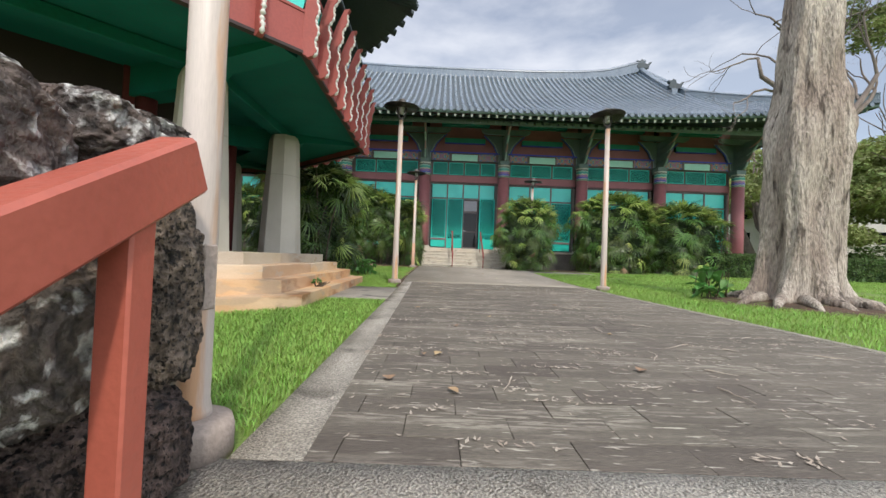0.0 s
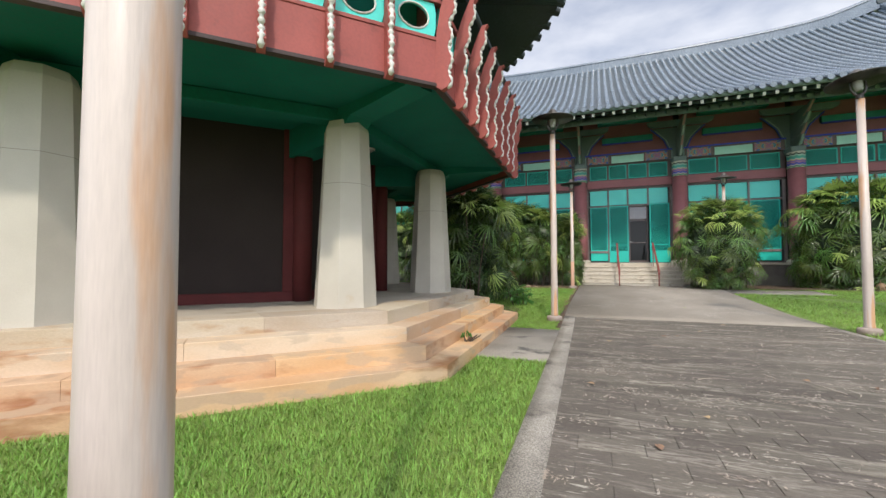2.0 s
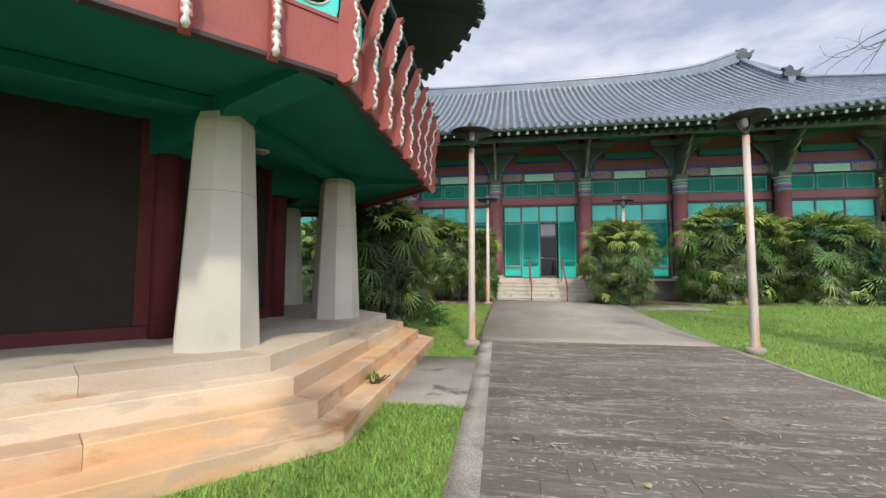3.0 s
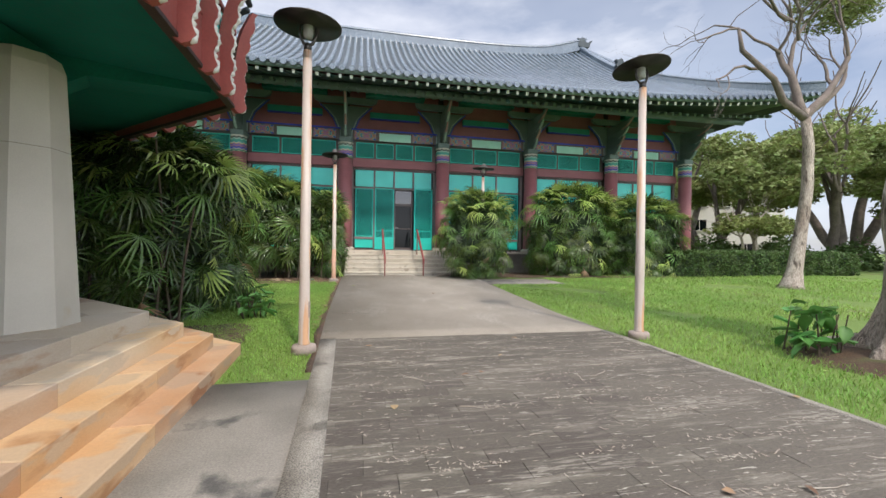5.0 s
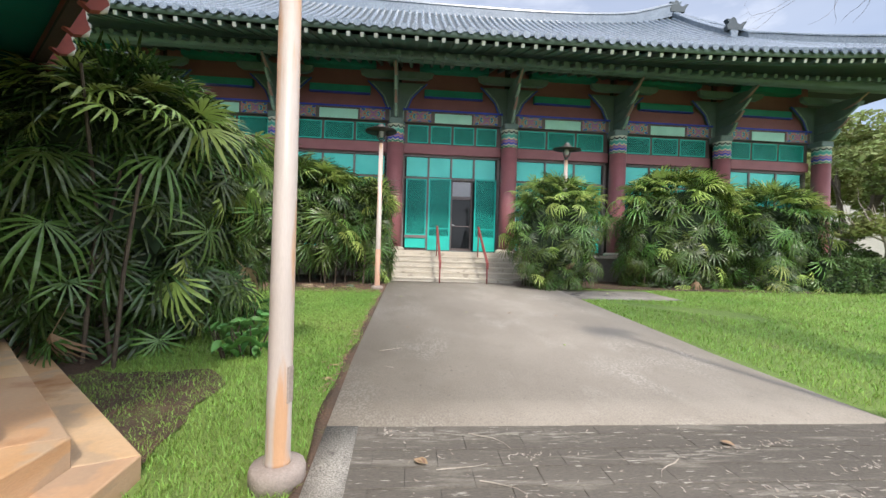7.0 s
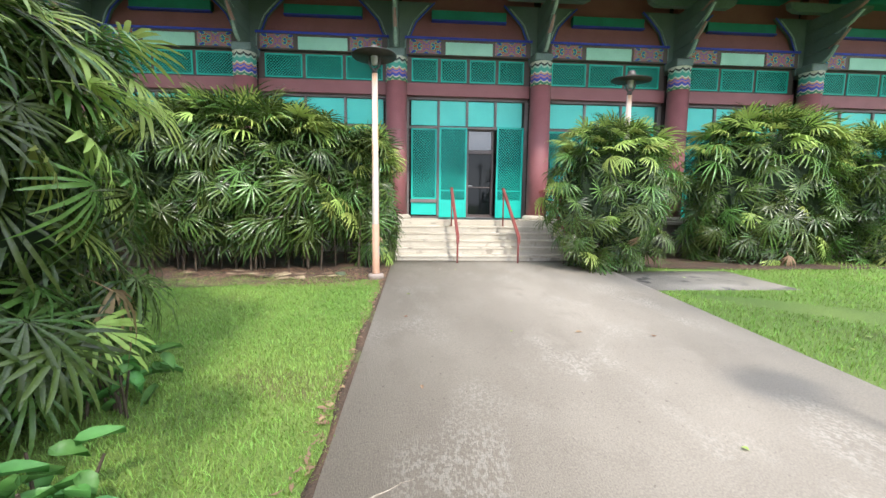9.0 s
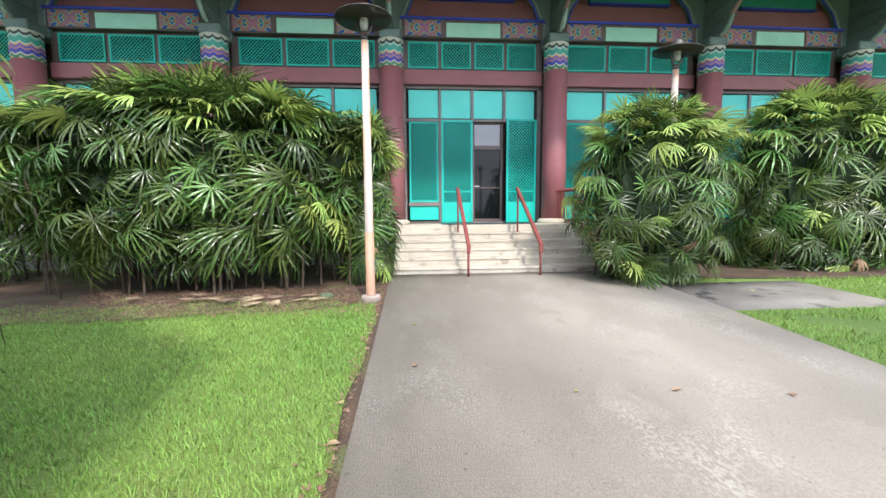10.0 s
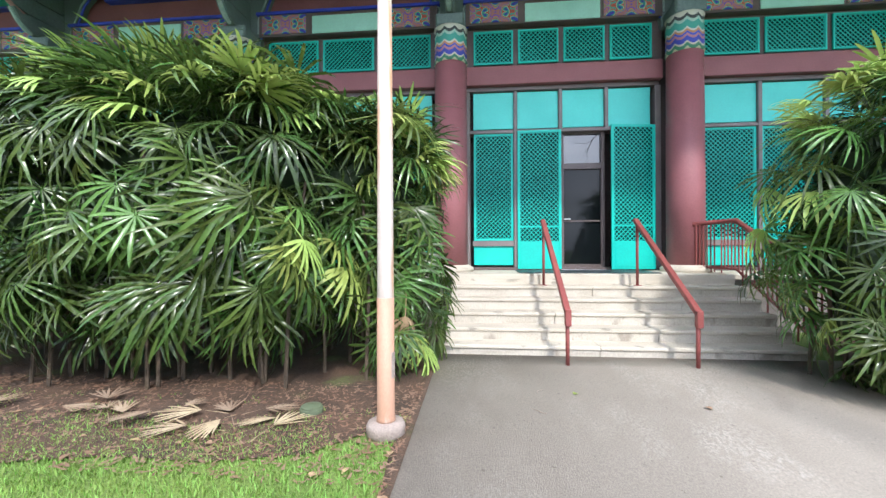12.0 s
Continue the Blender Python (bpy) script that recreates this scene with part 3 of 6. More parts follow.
# soil beds under the palms
for nm, x0, x1, y0, y1 in (("soil_bed", -9.0, -0.62, 17.15, 21.9), ("soil_bed_palm", -5.2, -2.75, 11.0, 14.4), ("soil_bed_step", -3.4, -1.5, 8.9, 11.4), ("soil_bed_right", 4.5, 14.0, 18.9, 21.9)):
    def bed(i, f):
        a = 2 * math.pi * i / 48
        c, s = math.cos(a), math.sin(a)
        q = (abs(c) ** 4 + abs(s) ** 4) ** -0.25
        w = f * (1 + 0.05 * math.sin(5 * a + x0) + 0.03 * math.sin(13 * a))
        x = (x0 + x1) / 2 + (x1 - x0) / 2 * c * q * w
        y = (y0 + y1) / 2 + (y1 - y0) / 2 * s * q * w
        x = min(x, left_edge(18) - 0.02) if x1 < 0 else max(x, 4.5)
        return x, y, rise(y) + 0.018 + 0.02 * noise.noise(Vector((x * 3, y * 3, 0))) * (f < 0.99)

    tagged(link(nm, sheet(nm, bed, list(range(49)), list(np.linspace(0.02, 1, 10))), M["soil"]), "bare reddish soil bed under palm clumps", "soil", kind="structure")

strip("soil_edge", lambda y: left_edge(y) - 0.07 - 0.04 * math.sin(3.1 * y) * math.sin(1.3 * y + 1), lambda y: left_edge(y), 8.86, 19.6, 0.022, M["soil"], "narrow strip of bare soil along the walk", "soil", n=60, thick=0.05)

# garden stairs below the walk, under the walker at the start
stairs = thing("garden_stairs", (2.2, 1.2, 0), "rough concrete garden stairs climbing to the walk", "stairs", kind="structure")
for k in range(6):
    part("step", boxed((-0.2, 1.2 - 0.33 * (k + 1) + 0.005, -0.155 * (k + 2)), (5.0, 1.2 - 0.33 * k, -0.155 * (k + 1)), 0.008), M["aggregate"], stairs)


# ---------------------------------------------------------------- lava rock wall and hand rail by the stairs
def rock(rad, seed, sub):
    bm = bmesh.new()
    bmesh.ops.create_icosphere(bm, subdivisions=sub, radius=1.0)
    for v in bm.verts:
        p = v.co.copy()
        q = Vector([abs(c) ** 0.62 * (1 if c > 0 else -1) for c in p])
        o = Vector((seed * 7.3, seed * 3.1, seed))
        d = 0.09 * noise.noise(p * 1.5 + o) + 0.09 * noise.noise(p * 3.6 + o) + 0.05 * noise.noise(p * 9 + o) + 0.035 * noise.noise(p * 19 + o) - 0.03 * abs(noise.noise(p * 34 + o)) - 0.04
        v.co = Vector((q.x * rad[0], q.y * rad[1], q.z * rad[2])) * (1 + d)
    return bm


rock_wall = thing("rock_wall", (-0.55, 0.0, -0.9), "dry-laid black lava rock wall with white lichen spots", "wall")
part("core", boxed((-0.82, -2.6, -0.95), (-0.45, 1.33, 0.66)), M["lava_plain"], rock_wall)
rng = random.Random(4)
for row in range(6):
    z = z_row = -0.80 + 0.318 * row
    y = 1.42 + (0.03 if row == 4 else 0.0)
    while y > -2.4:
        w = rng.uniform(0.20, 0.36)
        near = y > 0.5 and row > 1
        top = row == 5
        first = y > 1.25
        z = (0.845 if top else 0.53 if row == 4 else z) if first else z_row
        h = (0.10 if top else 0.27 if row == 4 else 0.17) if first else 0.165
        part("rock", rock((0.17 if not top else 0.26, w / 2 * 1.0, h * rng.uniform(0.9, 1.04)), rng.random() * 50, 6 if near and y > 0.75 else 4), M["lava"] if top or (row == 4 and not first) else M["lava_plain"], rock_wall,
             m=pose(-0.43 if not top else -0.53, y - w / 2 + 0.13, z + rng.uniform(-0.02, 0.02), rng.uniform(-6, 6), rng.uniform(-6, 6), rng.uniform(-6, 6)), smooth=True)
        if top or near:
            part("rock", rock((0.15, w / 2, h), rng.random() * 50, 4), M["lava"] if top else M["lava_plain"], rock_wall,
                 m=pose(-0.76, y - w / 2 + 0.1, z + rng.uniform(0.0, 0.05), 0, rng.uniform(-8, 8), rng.uniform(-9, 9)), smooth=True)
        y -= w

hand_rail = thing("hand_rail", (-0.095, 0.98, -0.3), "red oxide painted timber handrail on square posts", "handrail")
SL = math.atan(0.53)
part("rail", boxed((-0.04, -3.2, -0.118), (0.04, 0.0, 0.0), 0.008, pose(-0.205, 1.285, 0.868, math.degrees(SL))), M["rail"], hand_rail)
for y in (1.165, -0.55):
    part("post", boxed((-0.03, y - 0.03, -0.155 * math.floor((1.2 - y) / 0.33 + 1)), (0.03, y + 0.03, 0.868 - 0.53 * (1.285 - y) - 0.08), 0.005, Matrix.Translation((-0.205, 0, 0))), M["rail"], hand_rail)


# ---------------------------------------------------------------- lamp posts
def lamp_post(x, y, z, r, tall, label, tilt=0.0, rust=0.0):
    t = thing("lamp_post", (x, y, z), label, "lamp", "walkway lamps")
    b = lathe(bmesh.new(), [(r * 2.25, -0.02), (r * 2.25, 0.075), (r * 2.1, 0.1), (r * 1.3, 0.112)], 28)
    part("base", b, M["polebase"], t, "round concrete footing", pose(x, y, z), True)
    p = lathe(bmesh.new(), [(r * 1.12, 0.10), (r * 1.1, 0.13), (r, 0.16), (r * 0.97, 0.9), (r * 0.80, tall)], 24)
    part("pole", p, M["pole"], t, "", pose(x, y, z), True)
    if rust:
        part("rusted_sleeve", lathe(bmesh.new(), [(r * 1.125, 0.11), (r * 1.105, 0.13), (r + 0.002, 0.16), (r * 0.975 + 0.001, rust)], 24), M["rustpole"], t, "rust-stained foot of the pole", pose(x, y, z), True)
    cover = part("access_cover", boxed((r * 0.72, -0.024, 0.44), (r * 1.04, 0.024, 0.64), 0.004, pose(0, 0, 0, 0, 0, -18)), M["polebase"], t, "thin rectangular hatch", pose(x, y, z))
    top = pose(x, y, z + tall, tilt, tilt * 0.6, 0)
    s = r / 0.066
    part("collar", lathe(bmesh.new(), [(r * 0.7, -0.01), (r * 0.75, 0.05), (r * 0.5, 0.09)], 16), M["lampmetal"], t, "", top, True)
    for sx in (-1, 1):
        bm = bmesh.new()
        tube(bm, [(0, 0, 0.05), (sx * 0.06 * s, 0, 0.10), (sx * 0.10 * s, 0, 0.19), (sx * 0.09 * s, 0, 0.34)], [0.022, 0.02, 0.018, 0.015], 8)
        part("yoke_arm", bm, M["lampmetal"], t, "", top, True)
    part("bulb", lathe(bmesh.new(), [(0.05, 0.15), (0.062, 0.2), (0.062, 0.33), (0.05, 0.36)], 16), M["bulb"], t, "frosted glass cylinder", top, True)
    hat = [(0.40, 0.30), (0.402, 0.312), (0.25, 0.352), (0.12, 0.395), (0.085, 0.42), (0.08, 0.46), (0.05, 0.495), (0.012, 0.505), (0.01, 0.48), (0.06, 0.40), (0.12, 0.375), (0.25, 0.335), (0.395, 0.30)]
    part("shade", lathe(bmesh.new(), hat, 40), M["lampmetal"], t, "wide shallow metal hat with a small dome", top, True)
    return t


lamp_post(-0.412, 1.715, 0.012, 0.058, 3.9, "cream metal lamp post behind the rock wall")
lamp_post(-0.65, 9.62, rise(9.6), 0.066, 3.72, "slim cream metal lamp post at the edge of the walk", 2.0)
lamp_post(4.14, 9.74, rise(9.74), 0.066, 3.76, "slim cream metal lamp post on the lawn edge", -5.0)
lamp_post(-0.79, 17.88, rise(18), 0.066, 3.78, "slim cream metal lamp post beside the palm hedge, rusted low down", -2.0, 1.05)
lamp_post(4.47, 18.78, rise(18), 0.066, 3.78, "slim cream metal lamp post rising out of a palm clump", 3.0)

# ---------------------------------------------------------------- octagonal pavilion
OX, OY = -6.79, 7.20
T8 = math.tan(math.pi / 8)


def vertex(a, k, t=0.0):
    """Plan point on the octagon of apothem a: corner k, moved by share t to corner k + 1. Corner 0 to 1 is the side facing the walk."""
    def corner(i):
        ang = math.radians(-20.5 + 45 * i)
        r = a / math.cos(math.pi / 8)
        return OX + r * math.cos(ang), OY + r * math.sin(ang)
    p, q = corner(k), corner(k + 1)
    return p[0] + (q[0] - p[0]) * t, p[1] + (q[1] - p[1]) * t


def octagon(a):
    return [vertex(a, k) for k in range(8)]


pavilion = thing("pavilion", (OX, OY, 0), "octagonal garden pavilion with a red balcony over tapered stone columns", "pavilion")
LEVELS = ((0.0, 0.155, 5.49, 5.22), (0.155, 0.31, 5.22, 4.95), (0.31, 0.465, 4.95, 4.66), (0.465, 0.62, 4.66, 4.2))
for (z0, z1, a, ain), stone_mat in zip(LEVELS, ("limestone_low", "limestone_low", "limestone", "limestone_top")):
    course = part("step_course", prism(octagon(ain + 0.03), z0 - 0.05, z1 - 0.004), M[stone_mat], pavilion, "worn cream stone step stained orange")
    for k in range(8):
        n = 2 if z0 in (0.0, 0.31) else 3
        for i in range(n):
            g = 0.0003
            ring = [vertex(a, k, i / n + g), vertex(a, k, (i + 1) / n - g), vertex(ain, k, (i + 1) / n - g), vertex(ain, k, i / n + g)]
            part("block", prism(ring, z0 - 0.06, z1 + 0.001 * ((i + k) % 3), 0.009), M[stone_mat], course)
part("floor", prism(octagon(4.2), 0.5, 0.618), M["platform"], pavilion, "pale stone platform floor")

COLS = 3.87
for k in range(8):
    x, y = vertex(COLS + 0.03, k)
    x, y = x + {1: 0.10, 7: 0.40}.get(k, 0.0), y + {1: -0.42, 7: 0.10}.get(k, 0.0)
    bm = bmesh.new()
    prof = [(0.40, 0.0), (0.395, 0.05), (0.285, 2.22), (0.25, 2.32)]
    lathe(bm, prof, 8)
    col = part("stone_column", bm, M["granite"], pavilion, "tapered octagonal stone column", pose(x, y, 0.618, 0, 0, 22.5 + 45 * k))
    for z in (0.82, 1.52):
        rr = 0.395 - (0.11 * z / 2.2) + 0.0015
        part("joint", lathe(bmesh.new(), [(rr, z - 0.005), (rr, z + 0.005)], 8), M["old_concrete"], col, "thin stone joint", pose(x, y, 0.618, 0, 0, 22.5 + 45 * k))

# ground-floor walls behind the columns, their colours darkened for the balcony's shade
for k in range(8):
    bm = bmesh.new()
    x0, y0 = vertex(2.85, k)
    x1, y1 = vertex(2.85, k, 1.0)
    L = math.hypot(x1 - x0, y1 - y0)
    ang = math.degrees(math.atan2(y1 - y0, x1 - x0))
    m = pose(x0, y0, 0.618, 0, 0, ang)
    wall = part("wall", boxed((0.0, 0.02, 0.0), (L, 0.12, 2.6), 0, m), M["wallgrey"], pavilion, "brown-grey wall panel, colour darkened for deep shade")
    for lo, hi in (((0, -0.05, 0.0), (L, 0.019, 0.14)), ((0.10, -0.03, 0.14), (0.24, 0.019, 2.5)), ((L - 0.24, -0.03, 0.14), (L - 0.10, 0.019, 2.5))):
        part("frame", boxed(lo, hi, 0.006, m), M["shadered"], wall, "red timber frame, colour darkened for shade")
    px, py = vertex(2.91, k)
    part("corner_post", lathe(bmesh.new(), [(0.13, 0), (0.13, 2.6)], 16), M["shadered"], pavilion, "round corner post in shade-darkened red", pose(px, py, 0.618), True)

# green soffit, beams and red balcony
BAL, BZ = 5.40, 2.98
bm = bmesh.new()
lo, hi = [bm.verts.new((*p, BZ + 0.13)) for p in octagon(BAL - 0.02)], [bm.verts.new((*p, BZ + 0.30)) for p in octagon(BAL - 0.02)]
bm.faces.new(lo[::-1])
bm.faces.new(hi)
for i in range(8):
    bm.faces.new((lo[i], lo[(i + 1) % 8], hi[(i + 1) % 8], hi[i]))
part("soffit", bm, M["green"], pavilion, "green painted balcony soffit")
for k in range(8):
    a, b = vertex(2.8, k), vertex(BAL - 0.25, k)
    L = math.hypot(b[0] - a[0], b[1] - a[1])
    prof = [(0, BZ + 0.13), (0, BZ - 0.28), (1.15, BZ - 0.28), (1.5, BZ - 0.02), (L, BZ + 0.06), (L, BZ + 0.13)]
    m = pose(a[0], a[1], 0, 0, 0, math.degrees(math.atan2(b[1] - a[1], b[0] - a[0])) - 90)
    part("radial_beam", extrude(prof, 0.17, m), M["green"], pavilion, "green radial beam")
    p, q = vertex(COLS, k), vertex(COLS, k, 1)
    L = math.hypot(q[0] - p[0], q[1] - p[1])
    m = pose(p[0], p[1], 0, 0, 0, math.degrees(math.atan2(q[1] - p[1], q[0] - p[0])))
    part("ring_beam", boxed((0.1, -0.13, BZ - 0.03), (L - 0.1, 0.13, BZ + 0.125), 0.01, m), M["green"], pavilion, "green ring beam")

wave = [(0.085 + 0.016 * math.sin(i * 1.57 + 0.5) + 0.10 * max(0.0, i / 19 - 0.55) * 2.2, -0.04 + 1.2 * i / 19) for i in range(1, 20)]
POST = [(-0.03, -0.02), (0.02, -0.06), (0.065, -0.04)] + wave + [(0.20, 1.22), (0.14, 1.21), (0.10, 1.10), (0.05, 0.95), (0.01, 0.78), (-0.02, 0.55), (-0.03, 0.3)]
POST = [(a * 1.3, z) for a, z in POST]
FRONT = POST[2:22]
post_me = bpy.data.meshes.new("baluster")
b_ = extrude(POST, 0.036)
b_.to_mesh(post_me)
b_.free()
post_me.materials.append(M["pavred"])
edge_me = bpy.data.meshes.new("baluster_edge")
b_ = bmesh.new()
beads = []
for (a0, z0), (a1, z1) in zip(FRONT, FRONT[1:]):
    for f in (0.0, 0.25, 0.5, 0.75):
        beads.append(((a0 + (a1 - a0) * f, z0 + (z1 - z0) * f), 0.033 if f == 0.5 else 0.024 if f else 0.015))
tube(b_, [(0, a - 0.006, z) for (a, z), q in beads], [q for c, q in beads], 8)
for f in b_.faces:
    f.smooth = True
b_.to_mesh(edge_me)
b_.free()
edge_me.materials.append(M["white"])


def holed_panel(w, h, r):
    """A thin panel with an eight-sided hole."""
    bm = bmesh.new()
    n = 16
    hole = [(r * math.cos(2 * math.pi * i / n), 0.8 * r * math.sin(2 * math.pi * i / n)) for i in range(n)]
    out = []
    for c, s in hole:
        q = max(abs(c) / (w / 2), abs(s) / (h / 2))
        out.append((c / q, s / q))
    for y in (-0.012, 0.012):
        a = [bm.verts.new((x, y, z)) for x, z in hole]
        b = [bm.verts.new((x, y, z)) for x, z in out]
        for i in range(n):
            f = (a[i], a[(i + 1) % n], b[(i + 1) % n], b[i])
            bm.faces.new(f if y < 0 else f[::-1])
        if y < 0:
            a0 = a
        else:
            for i in range(n):
                bm.faces.new((a0[i], a[i], a[(i + 1) % n], a0[(i + 1) % n]))
    return bm


rail_count = 8
for k in range(8):
    x0, y0 = vertex(BAL, k)
    x1, y1 = vertex(BAL, k, 1.0)
    L = math.hypot(x1 - x0, y1 - y0)
    m = pose(x0, y0, BZ, 0, 0, math.degrees(math.atan2(y1 - y0, x1 - x0)))
    balcony = part("balcony_side", boxed((0.0, 0.0, 0.0), (L, 0.06, 0.46), 0.004, m), M["pavred"], pavilion, "faded red balcony fascia")
    part("drip_edge", boxed((0.0, -0.012, -0.02), (L, 0.07, 0.018), 0.003, m), M["dark"], balcony)
    for z0, z1 in ((0.46, 0.50), (0.86, 0.92)):
        part("string_rail", boxed((0.0, -0.01, z0), (L, 0.07, z1), 0.004, m), M["pavred"], balcony)
    bm = bmesh.new()
    tube(bm, [m @ Vector((0, -0.15, 1.24)), m @ Vector((L, -0.15, 1.24))], [0.035, 0.035], 10)
    part("hand_rail", bm, M["tiledark"], balcony, "dark round handrail", smooth=True)
    for i in range(rail_count):
        c = L * (i + 0.5) / rail_count
        pn = part("holed_panel", holed_panel(L / rail_count - 0.07, 0.36, 0.16), M["lightteal"], balcony, "turquoise panel with an eight-sided hole", m @ pose(c, 0.03, 0.68))
        bm = bmesh.new()
        pts = [(0.163 * math.cos(2 * math.pi * u / 16), -0.016, 0.131 * math.sin(2 * math.pi * u / 16)) for u in range(17)]
        tube(bm, pts, [0.010] * 17, 5, False)
        part("hole_rim", bm, M["white"], pn, "thin white rim", m @ pose(c, 0.03, 0.68))
        link("baluster", post_me, None, balcony, "wavy carved red baluster with white scalloped edge", m @ pose(L * i / rail_count, -0.005, 0.0, 0, 0, 180))
        link("baluster_trim", edge_me, None, balcony, "", m @ pose(L * i / rail_count, -0.005, 0.0, 0, 0, 180))

# upper storey and eaves
for k in range(8):
    x0, y0 = vertex(3.63, k)
    x1, y1 = vertex(3.63, k, 1.0)
    L = math.hypot(x1 - x0, y1 - y0)
    m = pose(x0, y0, BZ + 0.3, 0, 0, math.degrees(math.atan2(y1 - y0, x1 - x0)))
    part("upper_wall", boxed((0.0, 0.0, 0.0), (L, 0.1, 3.2), 0, m), M["green"], pavilion, "green lattice wall of the upper storey")
    part("upper_post", lathe(bmesh.new(), [(0.16, 0), (0.16, 3.2)], 14), M["red"], pavilion, "red round upper post", pose(x0, y0, BZ + 0.3), True)


def eave_point(a, k, t, z):
    x, y = vertex(a, k, t)
    return x, y, z + 0.5 * abs(2 * t - 1) ** 3


for k in range(8):
    ts = np.linspace(0, 1, 15)
    rings = ((6.35, 6.12), (6.31, 6.28), (4.33, 7.1), (2.0, 8.6), (0.05, 10.6), (0.04, 10.2), (3.5, 6.6), (6.35, 6.12))
    me = sheet("roof_side", lambda t, r: eave_point(rings[r][0], k, t, rings[r][1]) if r in (0, 1, 7) else (*vertex(rings[r][0], k, t), rings[r][1]), list(ts), range(8))
    roof_side = link("roof_side", me, M["tiledark"], pavilion, "dark tiled roof with upturned eaves")
    for i in range(17):
        t = (i + 0.5) / 17
        p, q = Vector(eave_point(6.47, k, t, 6.16)), Vector(eave_point(5.33, k, 0.5 + (t - 0.5) * 0.97, 6.42))
        bm = bmesh.new()
        tube(bm, [p, q], [0.085, 0.085], 8)
        part("tile_end", bm, M["tiledark"], roof_side)

# ---------------------------------------------------------------- hall
HX0, BAY, CY, FZ = -13.712, 4.36, 22.72, 1.19
COLX = [HX0 + BAY * k for k in range(8)]
MID = (COLX[0] + COLX[-1]) / 2
hall = thing("hall", (MID, CY, 0.22), "long traditional hall with blue-grey tiled roof, maroon columns and turquoise lattice", "building")
part("plinth", boxed((COLX[0] - 1.0, 22.04, 0.0), (COLX[-1] + 1.0, 38.14, FZ - 0.10)), M["plinth"], hall, "dark stone plinth")
part("plinth_coping", boxed((COLX[0] - 1.1, 21.94, FZ - 0.10), (COLX[-1] + 1.1, 38.24, FZ), 0.015), M["hall_step"], hall, "pale stone coping")
part("landing", boxed((-0.5, 21.72, 0.1), (3.98, 22.04, FZ - 0.104)), M["hall_step"], hall)
part("landing_slab", boxed((-0.56, 21.74, FZ - 0.145), (4.02, 22.02, FZ + 0.003), 0.012), M["hall_step"], hall, "worn pale stone landing")
part("door_mat", boxed((0.62, 22.0, FZ + 0.003), (3.0, 22.9, FZ + 0.018), 0.004), M["tiledark"], hall, "dark doormat")
hall_stairs = part("stair_flight", boxed((-0.5, 20.4, 0.05), (3.96, 21.74, 0.30)), M["hall_step"], hall, "flight of pale weathered stone steps")
STEP, TREAD = 0.165, 0.32
for k in range(6):
    z = 0.2 + STEP * (k + 1)
    y = 20.13 + TREAD * k
    cut = (1.45, 2.3, 1.0, 2.9, 1.7, 2.5)[k]
    for x0, x1 in ((-0.55, cut - 0.001), (cut + 0.001, 4.0)):
        if k < 5:
            st = part("step", boxed((x0, y, z - 0.05), (x1, 21.75 + 0.001 * k, z), 0.01), M["hall_step"], hall_stairs)
        part("riser", boxed((x0 + 0.004, y + 0.022, z - STEP - 0.02 if k else 0.1), (x1 - 0.004, 21.73, z - 0.051 if k < 5 else FZ - 0.146)), M["hall_riser"], st, "stained riser")

for k, x in enumerate(COLX):
    col = part("column", lathe(bmesh.new(), [(0.318, 0.0), (0.32, 1.5), (0.308, 4.02)], 28), M["red"], hall, "maroon round column", pose(x, CY, FZ), True)
    part("column_base", lathe(bmesh.new(), [(0.43, 0.0), (0.43, 0.08), (0.35, 0.14)], 24), M["hall_step"], col, "", pose(x, CY, FZ - 0.01), True)
    part("painted_cap", lathe(bmesh.new(), [(0.315, 0.0), (0.326, 0.03), (0.318, 0.06), (0.312, 0.64), (0.33, 0.68)], 28), M["cap"], col, "painted ornamental collar", pose(x, CY, 5.20), True)

part("wall_core", boxed((COLX[0], 23.49, FZ), (COLX[-1], 23.64, 9.4)), M["dark"], hall, "dark wall behind the lattice")
for x0, x1, y0, y1 in ((COLX[0] - 0.1, COLX[0] + 0.1, 23.54, 33.64), (COLX[-1] - 0.1, COLX[-1] + 0.1, 23.54, 33.64), (COLX[0], COLX[-1], 33.54, 33.74)):
    part("end_wall", boxed((x0, y0, FZ), (x1, y1, 9.4)), M["red"], hall, "maroon end wall")


def lattice(w, h, pitch=0.062, bar=0.0115, depth=0.012):
    """Diagonal lattice bars clipped to a w by h panel, in the xz plane."""
    bm = bmesh.new()
    for sgn, y in ((1, 0.0), (-1, 0.004)):
        c = -(w + h)
        while c < w + h:
            # line x - sgn * z = c within the panel
            pts = []
            for z in (0.0, h):
                x = c + sgn * z
                if 0 <= x <= w:
                    pts.append((x, z))
            for x in (0.0, w):
                z = (x - c) * sgn
                if 0 < z < h:
                    pts.append((x, z))
            if len(pts) >= 2:
                (xa, za), (xb, zb) = pts[0], pts[-1]
                L = math.hypot(xb - xa, zb - za)
                if L > 0.02:
                    m = Matrix.Translation(((xa + xb) / 2, y, (za + zb) / 2)) @ Matrix.Rotation(-math.atan2(zb - za, xb - xa), 4, "Y")
                    box(bm, (-L / 2, -depth / 2, -bar / 2), (L / 2, depth / 2, bar / 2), 0, m)
            c += pitch * 1.414
    me = bpy.data.meshes.new("lattice")
    bm.to_mesh(me)
    bm.free()
    me.materials.append(M["teal"])
    return me


LATTICES = {}


